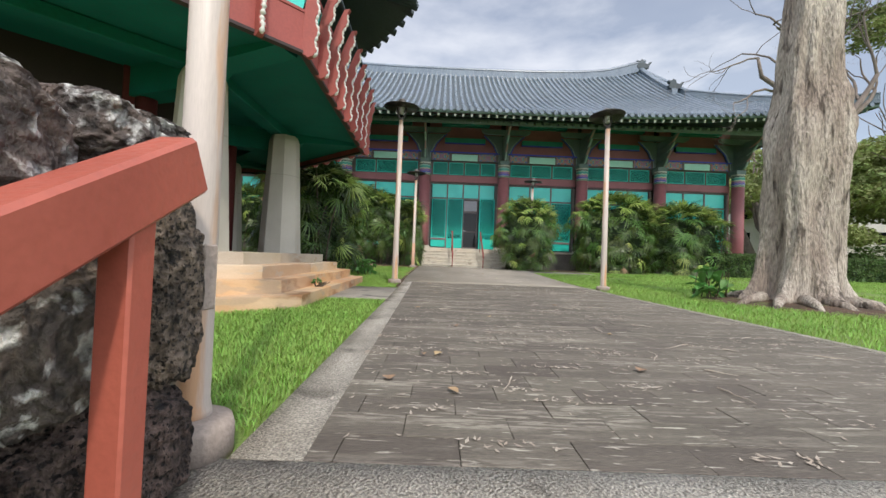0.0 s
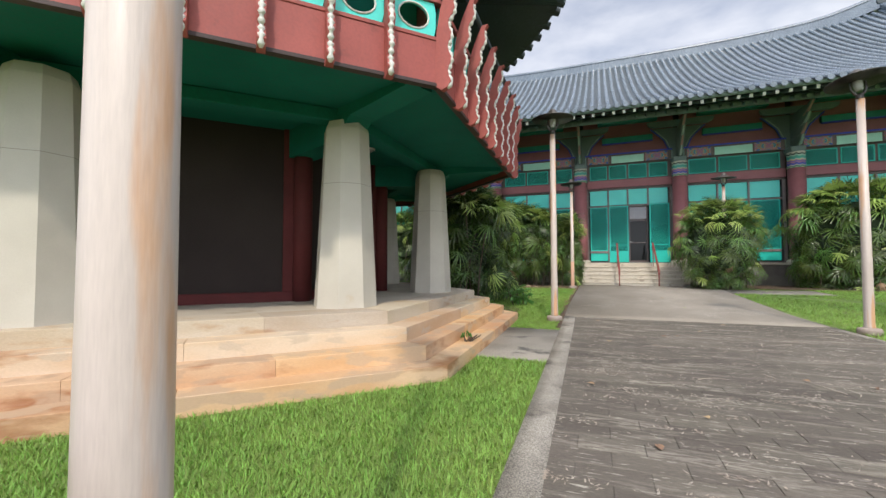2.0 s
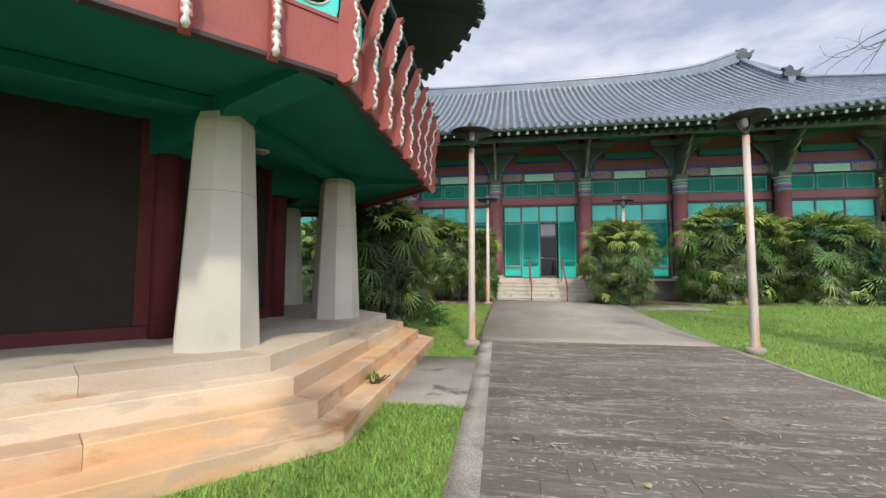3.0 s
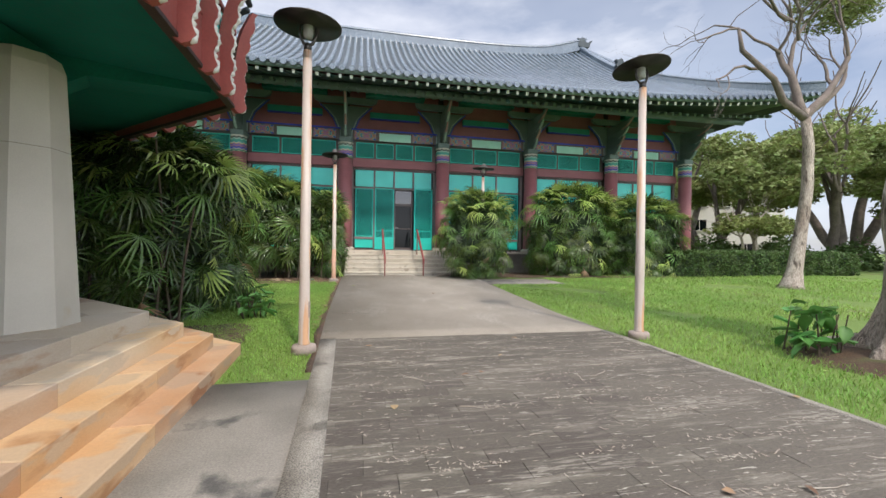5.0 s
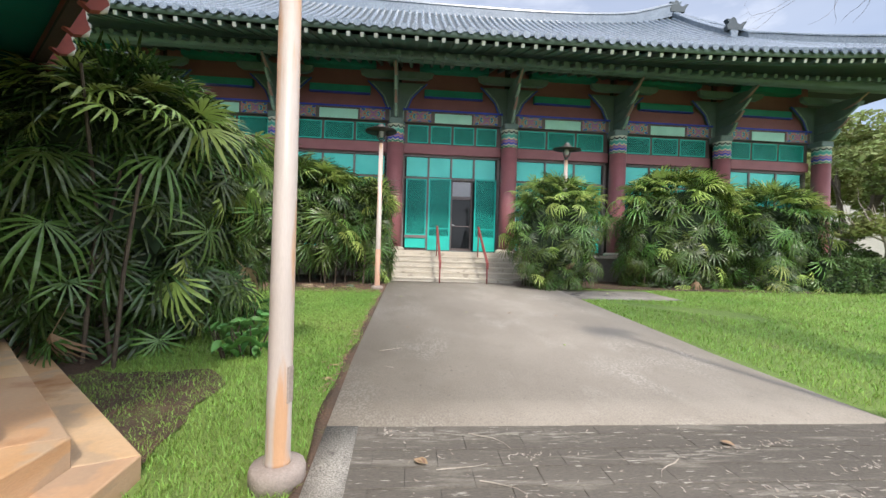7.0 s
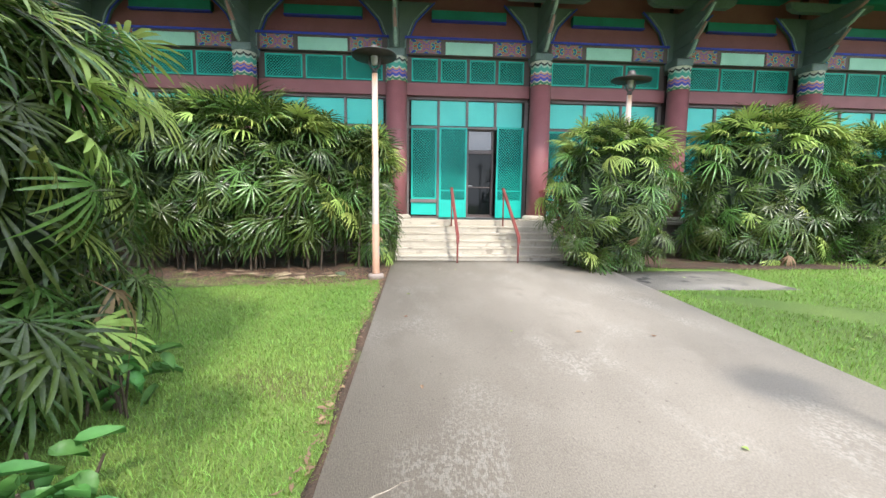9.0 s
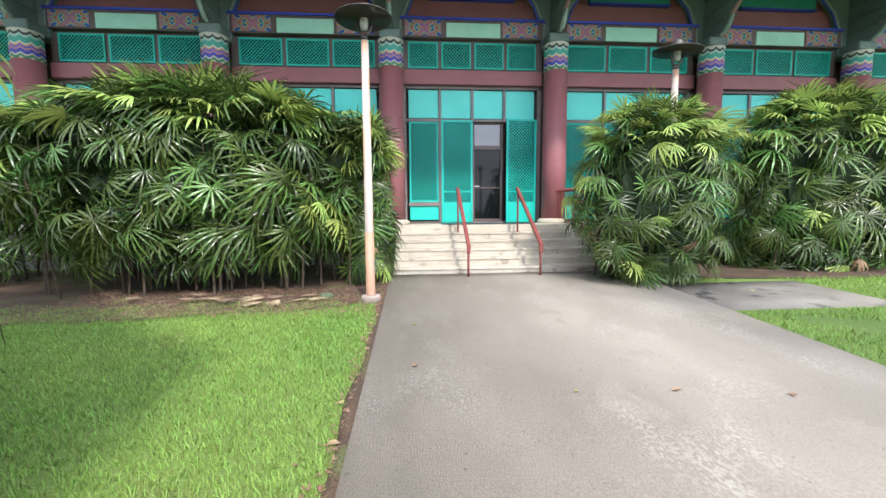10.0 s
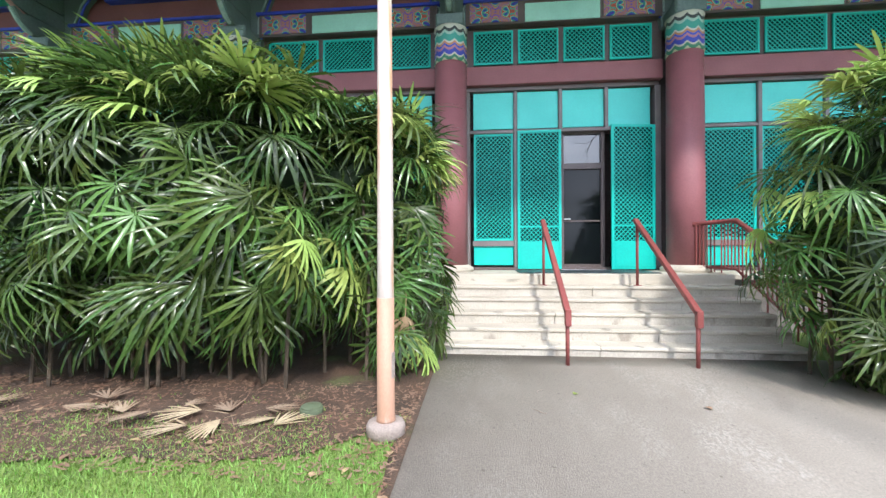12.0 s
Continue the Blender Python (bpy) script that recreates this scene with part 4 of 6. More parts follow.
def framed(name, parent, x, y, z, w, h, bar=0.045, kick=0.0, label="turquoise framed lattice panel", turn=0.0):
    """A framed lattice panel, lower left at (x, y, z); kick: height of a solid panel at its foot."""
    m = pose(x, y, z, 0, 0, turn)
    bm = bmesh.new()
    for lo, hi in (((0, 0), (bar, h)), ((w - bar, 0), (w, h)), ((bar, h - bar), (w - bar, h)), ((bar, 0), (w - bar, bar + kick))):
        box(bm, (lo[0], -0.03, lo[1]), (hi[0], 0.012, hi[1]), 0.005)
    fr = part(name, bm, M["teal"], parent, label, m)
    if kick:
        part("kick_panel", boxed((bar + 0.02, -0.038, 0.05), (w - bar - 0.02, -0.0305, kick - 0.01), 0.003), M["teal"], fr, "", m)
        part("mid_rail", boxed((bar, -0.034, kick + 0.33), (w - bar, -0.018, kick + 0.365), 0.003), M["teal"], fr, "", m)
    key = (round(w - 2 * bar, 3), round(h - 2 * bar - kick, 3))
    if key not in LATTICES:
        LATTICES[key] = lattice(*key)
    link("lattice", LATTICES[key], None, fr, "", m @ pose(bar, -0.012, bar + kick))
    link_pane = part("pane", boxed((bar, 0.002, bar + kick), (w - bar, 0.01, h - bar)), M["windowdark"], fr, "dark pane", m)
    return fr


def shutter(name, x, w, label):
    """A fixed lattice panel with a dark rail and a solid panel below it."""
    fr = framed(name, hall, x, 23.21, FZ + 0.60, w, 2.20, 0.05, 0.0, label)
    part("foot_rail", boxed((x - 0.03, 23.16, FZ + 0.49), (x + w + 0.03, 23.30, FZ + 0.598), 0.004), M["mullion"], fr)
    part("foot_panel", boxed((x, 23.20, FZ + 0.10), (x + w, 23.24, FZ + 0.488), 0.005), M["teal"], fr)
    return fr


for k in range(7):
    xa, xb = COLX[k] + 0.34, COLX[k + 1] - 0.34
    W = xb - xa
    door = k == 3
    n = 4 if door else 3
    # outer frame and beams of the bay
    bay = part("bay_beam", boxed((xa - 0.08, 23., 4.93), (xb + 0.08, 23.5, 5.30), 0.01), M["red"], hall, "maroon lintel beam")
    part("top_frame", boxed((xa - 0.05, 23.12, 4.84), (xb + 0.05, 23.5, 4.927), 0.008), M["frame"], bay)
    part("sill_beam", boxed((xa - 0.05, 23.12, FZ), (xb + 0.05, 23.5, FZ + 0.06), 0.006), M["frame"], bay)
    for x in (xa - 0.09, xb - 0.02):
        part("jamb", boxed((x, 23.13, FZ + 0.06), (x + 0.11, 23.5, 4.84), 0.006), M["mullion"], bay)
    part("frieze_frame", boxed((xa - 0.1, 23.11, 5.304), (xb + 0.1, 23.489, 6.10)), M["frame"], bay, "dark frame of the upper lattice row")
    cw = (W - 0.10) / n
    for i in range(n):
        x = xa + 0.05 + cw * i
        framed("upper_window", hall, x + 0.05, 23.09, 5.36, cw - 0.10, 0.68, 0.04)
        tr = part("transom", boxed((x + 0.04, 23.19, 4.08), (x + cw - 0.04, 23.22, 4.83), 0.004), M["lightteal"], hall, "plain turquoise transom panel")
        if i:
            part("mullion", boxed((x - 0.035, 23.13, FZ + 0.06 if not door or i == 1 else 3.98), (x + 0.035, 23.44, 4.84), 0.006), M["mullion"], bay)
        if not door:
            shutter("shutter", x + 0.045, cw - 0.09, "tall turquoise lattice shutter over a solid foot panel")
    part("transom_bar", boxed((xa, 23.14, 3.985), (xb, 23.44, 4.055), 0.006), M["mullion"], bay)
    # painted frieze: mint centre panel between two scrollwork panels
    part("frieze", boxed((xa - 0.05, 22.94, 6.104), (xb + 0.05, 23.489, 6.56), 0.008), M["frame"], bay, "painted frieze beam")
    c = (xa + xb) / 2
    part("mint_panel", boxed((c - 0.72, 22.915, 6.12), (c + 0.72, 22.94, 6.48), 0.004), M["mint"], bay, "pale mint panel")
    for sx in (-1, 1):
        w2 = (W / 2 - 0.76) / 2
        cx = c + sx * (0.76 + w2)
        part("scroll_panel", boxed((-w2 + 0.03, -0.012, -0.19), (w2 - 0.1, 0.012, 0.19), 0.003), M["scroll"], bay, "panel of painted scrollwork in blue, green and orange", pose(cx, 22.927, 6.335))
    part("blue_line", boxed((xa - 0.1, 22.91, 6.56), (xb + 0.1, 23.48, 6.62), 0.004), M["blue"], bay)
    part("red_panel", boxed((xa - 0.1, 23.14, 6.62), (xb + 0.1, 23.48, 7.16)), M["red"], bay, "plain maroon panel under the eaves")
    part("eave_board", boxed((xa + 0.7, 23.04, 7.16), (xb - 0.7, 23.44, 7.44), 0.01), M["board"], bay, "green painted board")
    part("blue_line", boxed((xa + 0.7, 22.99, 7.115), (xb - 0.7, 23.2, 7.157), 0.004), M["blue"], bay)
    part("eave_panel", boxed((xa - 0.2, 23.24, 7.16), (xb + 0.2, 23.48, 9.2)), M["red"], bay)
    part("eave_board", boxed((xa + 0.5, 22.84, 8.10), (xb - 0.5, 23.44, 8.36), 0.01), M["board"], bay)

# the entrance: three lattice leaves, a dark glass door behind the gap
xa, xb = COLX[3] + 0.34, COLX[4] - 0.34
cw = (xb - xa - 0.10) / 4
x0 = xa + 0.05
shutter("door_leaf", x0 + 0.045, cw - 0.09, "fixed turquoise lattice leaf over a solid foot panel")
framed("door_leaf", hall, x0 + cw + 0.03, 23.1, FZ + 0.03, cw - 0.03, 2.79, 0.055, 0.5, "turquoise lattice door leaf folded open")
framed("door_leaf", hall, x0 + 3 * cw + 0.02, 22.94, FZ + 0.03, cw - 0.02, 2.82, 0.055, 0.5, "turquoise lattice door leaf standing ajar", 8.0)
gx0, gx1 = x0 + 2 * cw + 0.01, x0 + 3 * cw - 0.01
glass_door = part("glass_door", boxed((gx0 + 0.07, 23.3, FZ + 0.12), (gx1 - 0.07, 23.315, FZ + 2.05)), M["blackglass"], hall, "dark glass door in a bronze frame")
for lo, hi in (((gx0, FZ), (gx0 + 0.07, 3.98)), ((gx1 - 0.07, FZ), (gx1, 3.98)), ((gx0 + 0.07, FZ + 0.02), (gx1 - 0.07, FZ + 0.12)), ((gx0 + 0.07, FZ + 2.05), (gx1 - 0.07, FZ + 2.17)), ((gx0 + 0.07, FZ + 2.76), (gx1 - 0.07, 3.98))):
    part("door_frame", boxed((lo[0], 23.24, lo[1]), (hi[0], 23.34, hi[1]), 0.004), M["frame"], glass_door)
part("fanlight", boxed((gx0 + 0.07, 23.3, FZ + 2.17), (gx1 - 0.07, 23.315, FZ + 2.76)), M["skyglass"], glass_door)
part("push_bar", boxed((gx0 + 0.07, 23.26, FZ + 0.98), (gx1 - 0.07, 23.28, FZ + 1.01), 0.003), M["frame"], glass_door)
part("door_handle", boxed((gx0 + 0.06, 23.19, FZ + 1.02), (gx0 + 0.2, 23.225, FZ + 1.05), 0.006), M["chrome"], glass_door, "brushed lever handle")
part("threshold", boxed((gx0, 23.11, FZ + 0.003), (gx1, 23.34, FZ + 0.028), 0.004), M["chrome"], glass_door)

# brackets on the columns: carved arms in front of a flaring scalloped board edged in blue
ARM = [(0.35, 0.0), (-0.45, 0.0), (-0.62, 0.05), (-0.80, 0.16), (-1.0, 0.36), (-0.93, 0.38), (-0.74, 0.30), (-0.62, 0.34), (0.35, 0.34)]
FLARE = []
for i in range(19):
    u = i / 18
    FLARE.append((0.28 + 0.05 * u + 0.80 * u ** 2.8 + 0.035 * abs(math.sin(u * 9.4)), 5.90 + 1.72 * u))
for k, x in enumerate(COLX):
    br = part("bracket", boxed((x - 0.27, CY - 0.27, 5.88), (x + 0.27, 23.44, 6.12), 0.03), M["eavegreen"], hall, "carved green eave bracket")
    prof = FLARE + [(-a, z) for a, z in FLARE[::-1]]
    part("flare_board", extrude(prof, 0.06, Matrix.Translation((x, CY + 0.34, 0)) @ Matrix.Rotation(radians(90), 4, "Z")), M["eavegreen"], br, "flaring carved board")
    for sx in (-1, 1):
        bm = bmesh.new()
        tube(bm, [(x + sx * a, CY + 0.275, z) for a, z in FLARE[2:]], [0.024] * (len(FLARE) - 2), 6)
        part("blue_edge", bm, M["blue"], br, "ultramarine painted edge", smooth=True)
        bm = bmesh.new()
        tube(bm, [(x + sx * (a - 0.085), CY + 0.275, z + 0.02) for a, z in FLARE[3:-1]], [0.02] * (len(FLARE) - 4), 6)
        part("pale_edge", bm, M["pale"], br, "pale painted line", smooth=True)
    for i, z in enumerate((6.12, 6.48, 6.84, 7.20)):
        f = 0.72 + 0.32 * i
        pr = [(a * (f if a < 0 else 1.0), h) for a, h in ARM]
        part("arm", extrude(pr, 0.075 - 0.004 * i, Matrix.Translation((x, CY, z))), M["eavegreen"], br)
        bm = bmesh.new()
        tip = [(0, a - 0.005, h) for a, h in pr[1:5]]
        tube(bm, [Vector(p) + Vector((x, CY, z)) for p in tip], [0.035, 0.052, 0.048, 0.026], 8)
        part("arm_edge", bm, M["armpink"] if i % 2 else M["pale"], br, "pale painted edge")
    w = 1.35
    part("cross_arm", extrude([(-w, 0.26), (-w + 0.05, 0.1), (-w + 0.25, 0.0), (w - 0.25, 0.0), (w - 0.05, 0.1), (w, 0.26)], 0.09, Matrix.Translation((x, CY - 0.35, 7.50)) @ Matrix.Rotation(radians(90), 4, "Z")), M["eavegreen"], br)

# eaves: soffit, purlins, square rafters with white ends
EY, EZ, HALF = 18.76, 7.47, 18.6
RY, RZ, RHALF = 28.14, 13.35, 12.25


def eave(x):
    s = min(abs(x - MID) / HALF, 1.0)
    return EY - 0.25 * s ** 4, EZ + 0.95 * s ** 3.2


def roof_z(x, y):
    ye, ze = eave(x)
    v = min(max((y - ye) / (RY - ye), 0.0), 1.0)
    return ze + (RZ - EZ) * v * (0.72 + 0.28 * v) + 0.45 * v * (min(abs(x - MID) / RHALF, 1.0)) ** 4


def roof_top(x):
    d = abs(x - MID)
    return RY if d <= RHALF else 24.14 + (eave(MID + HALF)[0] - 24.14) * (d - RHALF) / (HALF - RHALF) + 0.02


rx = list(np.linspace(MID - HALF, MID - RHALF - 0.01, 12)) + list(np.linspace(MID - RHALF, MID + RHALF, 41)) + list(np.linspace(MID + RHALF + 0.01, MID + HALF, 12))
roof = link("roof", sheet("roof", lambda x, v: (x, eave(x)[0] + (roof_top(x) - eave(x)[0]) * v, roof_z(x, eave(x)[0] + (roof_top(x) - eave(x)[0]) * v)), rx, list(np.linspace(0, 1, 15))), M["tiledark"], hall,
            "hip and gable roof of blue-grey clay tiles", smooth=True)
link("soffit", sheet("soffit", lambda x, v: (x, eave(x)[0] + 0.35 + (23.44 - eave(x)[0]) * v, eave(x)[1] - 0.12 + (9.0 - 7.38) * v * (1 - 0.2 * v) - (eave(x)[1] - EZ) * v), rx, list(np.linspace(0, 1, 6))), M["eavegreen"], hall, "shaded green eave soffit")
for y, z in ((20.69, 7.62), (21.54, 7.9)):
    bm = bmesh.new()
    tube(bm, [(MID - 16.6, y, z), (MID + 16.6, y, z)], [0.15, 0.15], 12)
    part("purlin", bm, M["eavegreen"], hall, "long green purlin", smooth=True)
# back and end slopes, gable walls
bm = bmesh.new()
pts = [(MID - RHALF, RY, RZ + 0.45), (MID + RHALF, RY, RZ + 0.45), (MID + HALF, 37.54, 8.3), (MID - HALF, 37.54, 8.3)]
bm.faces.new([bm.verts.new(p) for p in pts])
for s in (-1, 1):
    q = [(MID + s * RHALF, 24.14, roof_z(MID + s * RHALF, 24.14)), (MID + s * HALF, eave(MID + HALF)[0], 8.28), (MID + s * HALF, 37.54, 8.3), (MID + s * RHALF, 32.14, 11.0)]
    bm.faces.new([bm.verts.new(p) for p in q])
    bm.faces.new([bm.verts.new(p) for p in (q[0], q[3], (MID + s * RHALF, RY, RZ + 0.45))])
part("roof_back", bm, M["tiledark"], hall, "far roof slopes")

raft_me = bpy.data.meshes.new("rafter")
b_ = boxed((-0.055, 0.0, -0.065), (0.055, 2.2, 0.065), 0.006)
for f in b_.faces:
    if f.normal.y < -0.8:
        f.material_index = 1
b_.to_mesh(raft_me)
b_.free()
raft_me.materials.append(M["eavegreen"])
raft_me.materials.append(M["white"])
rafters = part("eave_edge", bmesh.new(), M["eavegreen"], hall, "eave edge with white-ended rafters")
for i in range(98):
    x = MID - HALF + 0.5 + 0.386 * i
    if abs(x - MID) > HALF - 0.3:
        continue
    ye, ze = eave(x)
    fan = max(0.0, (abs(x - MID) - 14.5)) / 4.6
    link("rafter", raft_me, None, rafters, "", pose(x, ye + 0.17, ze - 0.20, 20 + 4 * fan, 0, (1 if x > MID else -1) * 38 * fan))
# round lower rafters deeper under the eaves
round_me = bpy.data.meshes.new("round_rafter")
b_ = bmesh.new()
tube(b_, [(0, 0, 0), (0, 3.2, 1.0)], [0.075, 0.075], 8)
b_.to_mesh(round_me)
b_.free()
round_me.materials.append(M["eavegreen"])
for i in range(92):
    x = MID - 17.5 + 0.386 * i
    link("round_rafter", round_me, None, rafters, "", pose(x, 20.14, 7.42 + 0.5 * (abs(x - MID) / HALF) ** 4))
me = sheet("fascia", lambda x, v: (x, eave(x)[0] + (0.04, 0.04, 0.12)[v], eave(x)[1] + (0.02, -0.10, -0.13)[v]), list(np.linspace(MID - HALF, MID + HALF, 60)), range(3))
link("fascia_board", me, M["eavegreen"], rafters)

# tile rows with round end tiles
for i in range(119):
    x = MID - HALF + 0.16 + 0.3185 * i
    ya, yb = eave(x)[0], roof_top(x)
    if yb - ya < 0.15:
        continue
    bm = bmesh.new()
    n = max(2, int((yb - ya) / 0.9))
    rings = []
    for j in range(n + 1):
        y = ya - 0.06 + (yb - ya + 0.06) * j / n
        z = roof_z(x, y)
        rings.append([bm.verts.new((x + 0.088 * math.cos(a), y, z + 0.01 + 0.105 * math.sin(a))) for a in np.linspace(0, math.pi, 7)])
    for r0, r1 in zip(rings, rings[1:]):
        for q in range(6):
            bm.faces.new((r0[q], r1[q], r1[q + 1], r0[q + 1])).smooth = True
    c = rings[0][0].co.copy()
    disc = [bm.verts.new((x + 0.1 * math.cos(a), ya - 0.065, eave(x)[1] + 0.01 + 0.1 * math.sin(a))) for a in np.linspace(0, 2 * math.pi, 12, endpoint=False)]
    back = [bm.verts.new((v.co.x, v.co.y + 0.05, v.co.z)) for v in disc]
    bm.faces.new(disc)
    for q in range(12):
        bm.faces.new((disc[q], back[q], back[(q + 1) % 12], disc[(q + 1) % 12]))
    part("roof_rib", bm, M["tile"], roof)


def ridge(pts, w, h, name, label):
    """A stacked ridge of rounded section along pts."""
    bm = bmesh.new()
    rings = []
    for i, p in enumerate(pts):
        p = Vector(p)
        d = (Vector(pts[min(i + 1, len(pts) - 1)]) - Vector(pts[max(i - 1, 0)]))
        a = Vector((d.y, -d.x, 0)).normalized()
        rings.append([bm.verts.new(p + a * u * w + Vector((0, 0, v * h))) for u, v in ((-1, -0.5), (-1, 0.62), (-1.25, 0.66), (-1.2, 0.8), (-0.5, 1.0), (0.5, 1.0), (1.2, 0.8), (1.25, 0.66), (1, 0.62), (1, -0.5))])
    for r0, r1 in zip(rings, rings[1:]):
        for q in range(10):
            bm.faces.new((r0[q], r0[(q + 1) % 10], r1[(q + 1) % 10], r1[q]))
    bm.faces.new(rings[0])
    bm.faces.new(rings[-1][::-1])
    return part(name, bm, M["tile"], roof, label)


ridge([(x, RY, roof_z(x, RY) + (0.35 * max(0, abs(x - MID) / RHALF - 0.8) * 5 if abs(x - MID) > 0.8 * RHALF else 0)) for x in np.linspace(MID - RHALF - 0.3, MID + RHALF + 0.3, 31)], 0.17, 0.52, "main_ridge", "stacked main ridge")
for s in (-1, 1):
    xr = MID + s * (RHALF + 0.05)
    ridge([(xr, y, roof_z(MID + s * RHALF, y) + 0.02) for y in np.linspace(RY, 23.94, 8)], 0.15, 0.40, "descending_ridge", "descending gable ridge")
    hip = []
    for v in np.linspace(0, 1, 12):
        x = MID + s * (RHALF + (HALF - RHALF) * v)
        hip.append((x, roof_top(x), roof_z(x, roof_top(x)) + 0.02 + 0.18 * v ** 4))
    ridge(hip, 0.15, 0.36, "hip_ridge", "hip ridge sweeping up to the corner")
    for px, py, pz, sc in ((MID + s * (RHALF + 0.1), RY - 0.1, RZ + 0.95, 1.0), (xr, 24.04, roof_z(MID + s * RHALF, 24.04) + 0.3, 0.9)):
        prof = [(-0.35, 0), (0.4, 0), (0.45, 0.2), (0.62, 0.45), (0.45, 0.42), (0.30, 0.30), (0.12, 0.34), (0.05, 0.55), (-0.1, 0.62), (-0.2, 0.5), (-0.42, 0.52), (-0.3, 0.35), (-0.4, 0.18)]
        part("ridge_ornament", extrude([(a * sc, z * sc) for a, z in prof], 0.11, Matrix.Translation((px, py, pz)) @ Matrix.Rotation(radians(-90 * s), 4, "Z")), M["tiledark"], roof, "dark clay ridge-end figure, plain in shape")


# stair rails of the hall
def stair_rail(x):
    t = thing("stair_rail", (x, 19.72, rise(19.72)), "slim red painted steel handrail on the stone steps", "handrail", "hall stair rails")
    bm = bmesh.new()
    tube(bm, [(x, 19.74, 0.2), (x, 19.74, 0.86)], [0.024, 0.024], 8)
    part("post", bm, M["railred"], t, smooth=True)
    bm = bmesh.new()
    tube(bm, [(x, 21.55, 1.02), (x, 21.55, 2.02)], [0.022, 0.022], 8)
    part("post", bm, M["railred"], t, smooth=True)
    part("foot_plate", boxed((x - 0.05, 21.50, 1.024), (x + 0.05, 21.60, 1.034), 0.003), M["railred"], t)
    part("rail", boxed((-0.036, 0.0, -0.034), (0.036, 2.28, 0.034), 0.008, pose(x, 19.70, 0.85, math.degrees(math.atan(0.64)))), M["railred"], t, "square red rail")
    part("rail_end", boxed((-0.036, -0.036, -0.17), (0.036, 0.036, 0.03), 0.008, pose(x, 19.715, 0.87)), M["railred"], t)


stair_rail(0.96)
stair_rail(2.43)
BX = 4.10
balustrade = thing("balustrade", (BX, 21.7, 0.4), "maroon steel balustrade with thin pickets beside the steps", "balustrade")
bm = bmesh.new()
tube(bm, [(3.70, 22.42, 2.04), (BX - 0.06, 22.36, 2.08), (BX, 22.28, 2.08), (BX, 21.85, 2.07), (BX, 20.05, 1.13)], [0.042] * 5, 8)
part("rail", bm, M["railred"], balustrade, smooth=True)
bm = bmesh.new()
tube(bm, [(3.70, 22.42, 1.28), (BX - 0.06, 22.36, 1.28), (BX, 22.28, 1.28), (BX, 21.85, 1.27), (BX, 20.05, 0.33)], [0.022] * 5, 8)
part("bottom_rail", bm, M["railred"], balustrade, smooth=True)
for i in range(6):
    x = 3.74 + 0.062 * i
    part("picket", boxed((x - 0.008, 22.37, 1.2), (x + 0.008, 22.39, 2.05)), M["railred"], balustrade)
for i in range(24):
    y = 22.26 - 0.094 * i
    z = 1.27 if y > 21.85 else 1.27 - (21.85 - y) * 0.522
    part("picket", boxed((BX - 0.009, y - 0.008, z if i % 6 else z - 0.22), (BX + 0.009, y + 0.008, z + 0.79)), M["railred"], balustrade)

# small round lights under the balcony
for x, y in ((-3.45, 7.25), (-4.4, 9.45)):
    t = thing("ceiling_light", (x, y, BZ + 0.13), "small white dome light under the green soffit", "light", "soffit lights")
    part("rim", lathe(bmesh.new(), [(0.10, -0.02), (0.11, -0.01), (0.11, 0.005)], 20), M["white"], t, "", pose(x, y, BZ + 0.128), True)
    part("dome", lathe(bmesh.new(), [(0.02, -0.06), (0.06, -0.05), (0.088, -0.021)], 20), M["bulb"], t, "", pose(x, y, BZ + 0.128), True)

# ---------------------------------------------------------------- palms
def frond(seed, n=10, L=0.44, spread=100, droop=0.42, wide=0.0155):
    """One fan leaf: folded leaflets about a stalk, in the xy plane, stalk end at the origin, drooping along -z."""
    r = random.Random(seed)
    verts, faces = [], []
    for i in range(n):
        a = radians(-spread + 2 * spread * i / (n - 1) + r.uniform(-5, 5))
        ln = L * (1.0 - 0.28 * abs(2 * i / (n - 1) - 1)) * r.uniform(0.88, 1.1)
        w = wide * r.uniform(0.8, 1.25)
        dr = droop * r.uniform(0.7, 1.3)
        c, s = math.cos(a), math.sin(a)
        base = len(verts)
        for q, (f, ww) in enumerate(((0.03, 0.22), (0.3, 0.95), (0.62, 1.0), (0.88, 0.6), (1.0, 0.12))):
            d = ln * f * (1 - 0.18 * f * f)
            z = -dr * ln * f ** 2.2
            for side in (-1, 0, 1):
                verts.append((d * c - side * w * ww * s, d * s + side * w * ww * c, z + (0.0 if side else -0.35 * w * ww)))
        for q in range(4):
            for k in range(2):
                p = base + 3 * q + k
                faces.append((p, p + 1, p + 4, p + 3))
    # stalk
    b = len(verts)
    for x, z in ((0.02, 0.0), (-0.28, -0.06)):
        verts += [(x, 0.005, z), (x, -0.005, z), (x, 0.0, z - 0.008)]
    faces += [(b, b + 1, b + 4, b + 3), (b + 1, b + 2, b + 5, b + 4), (b + 2, b, b + 3, b + 5)]
    return np_mesh("frond", verts, faces)


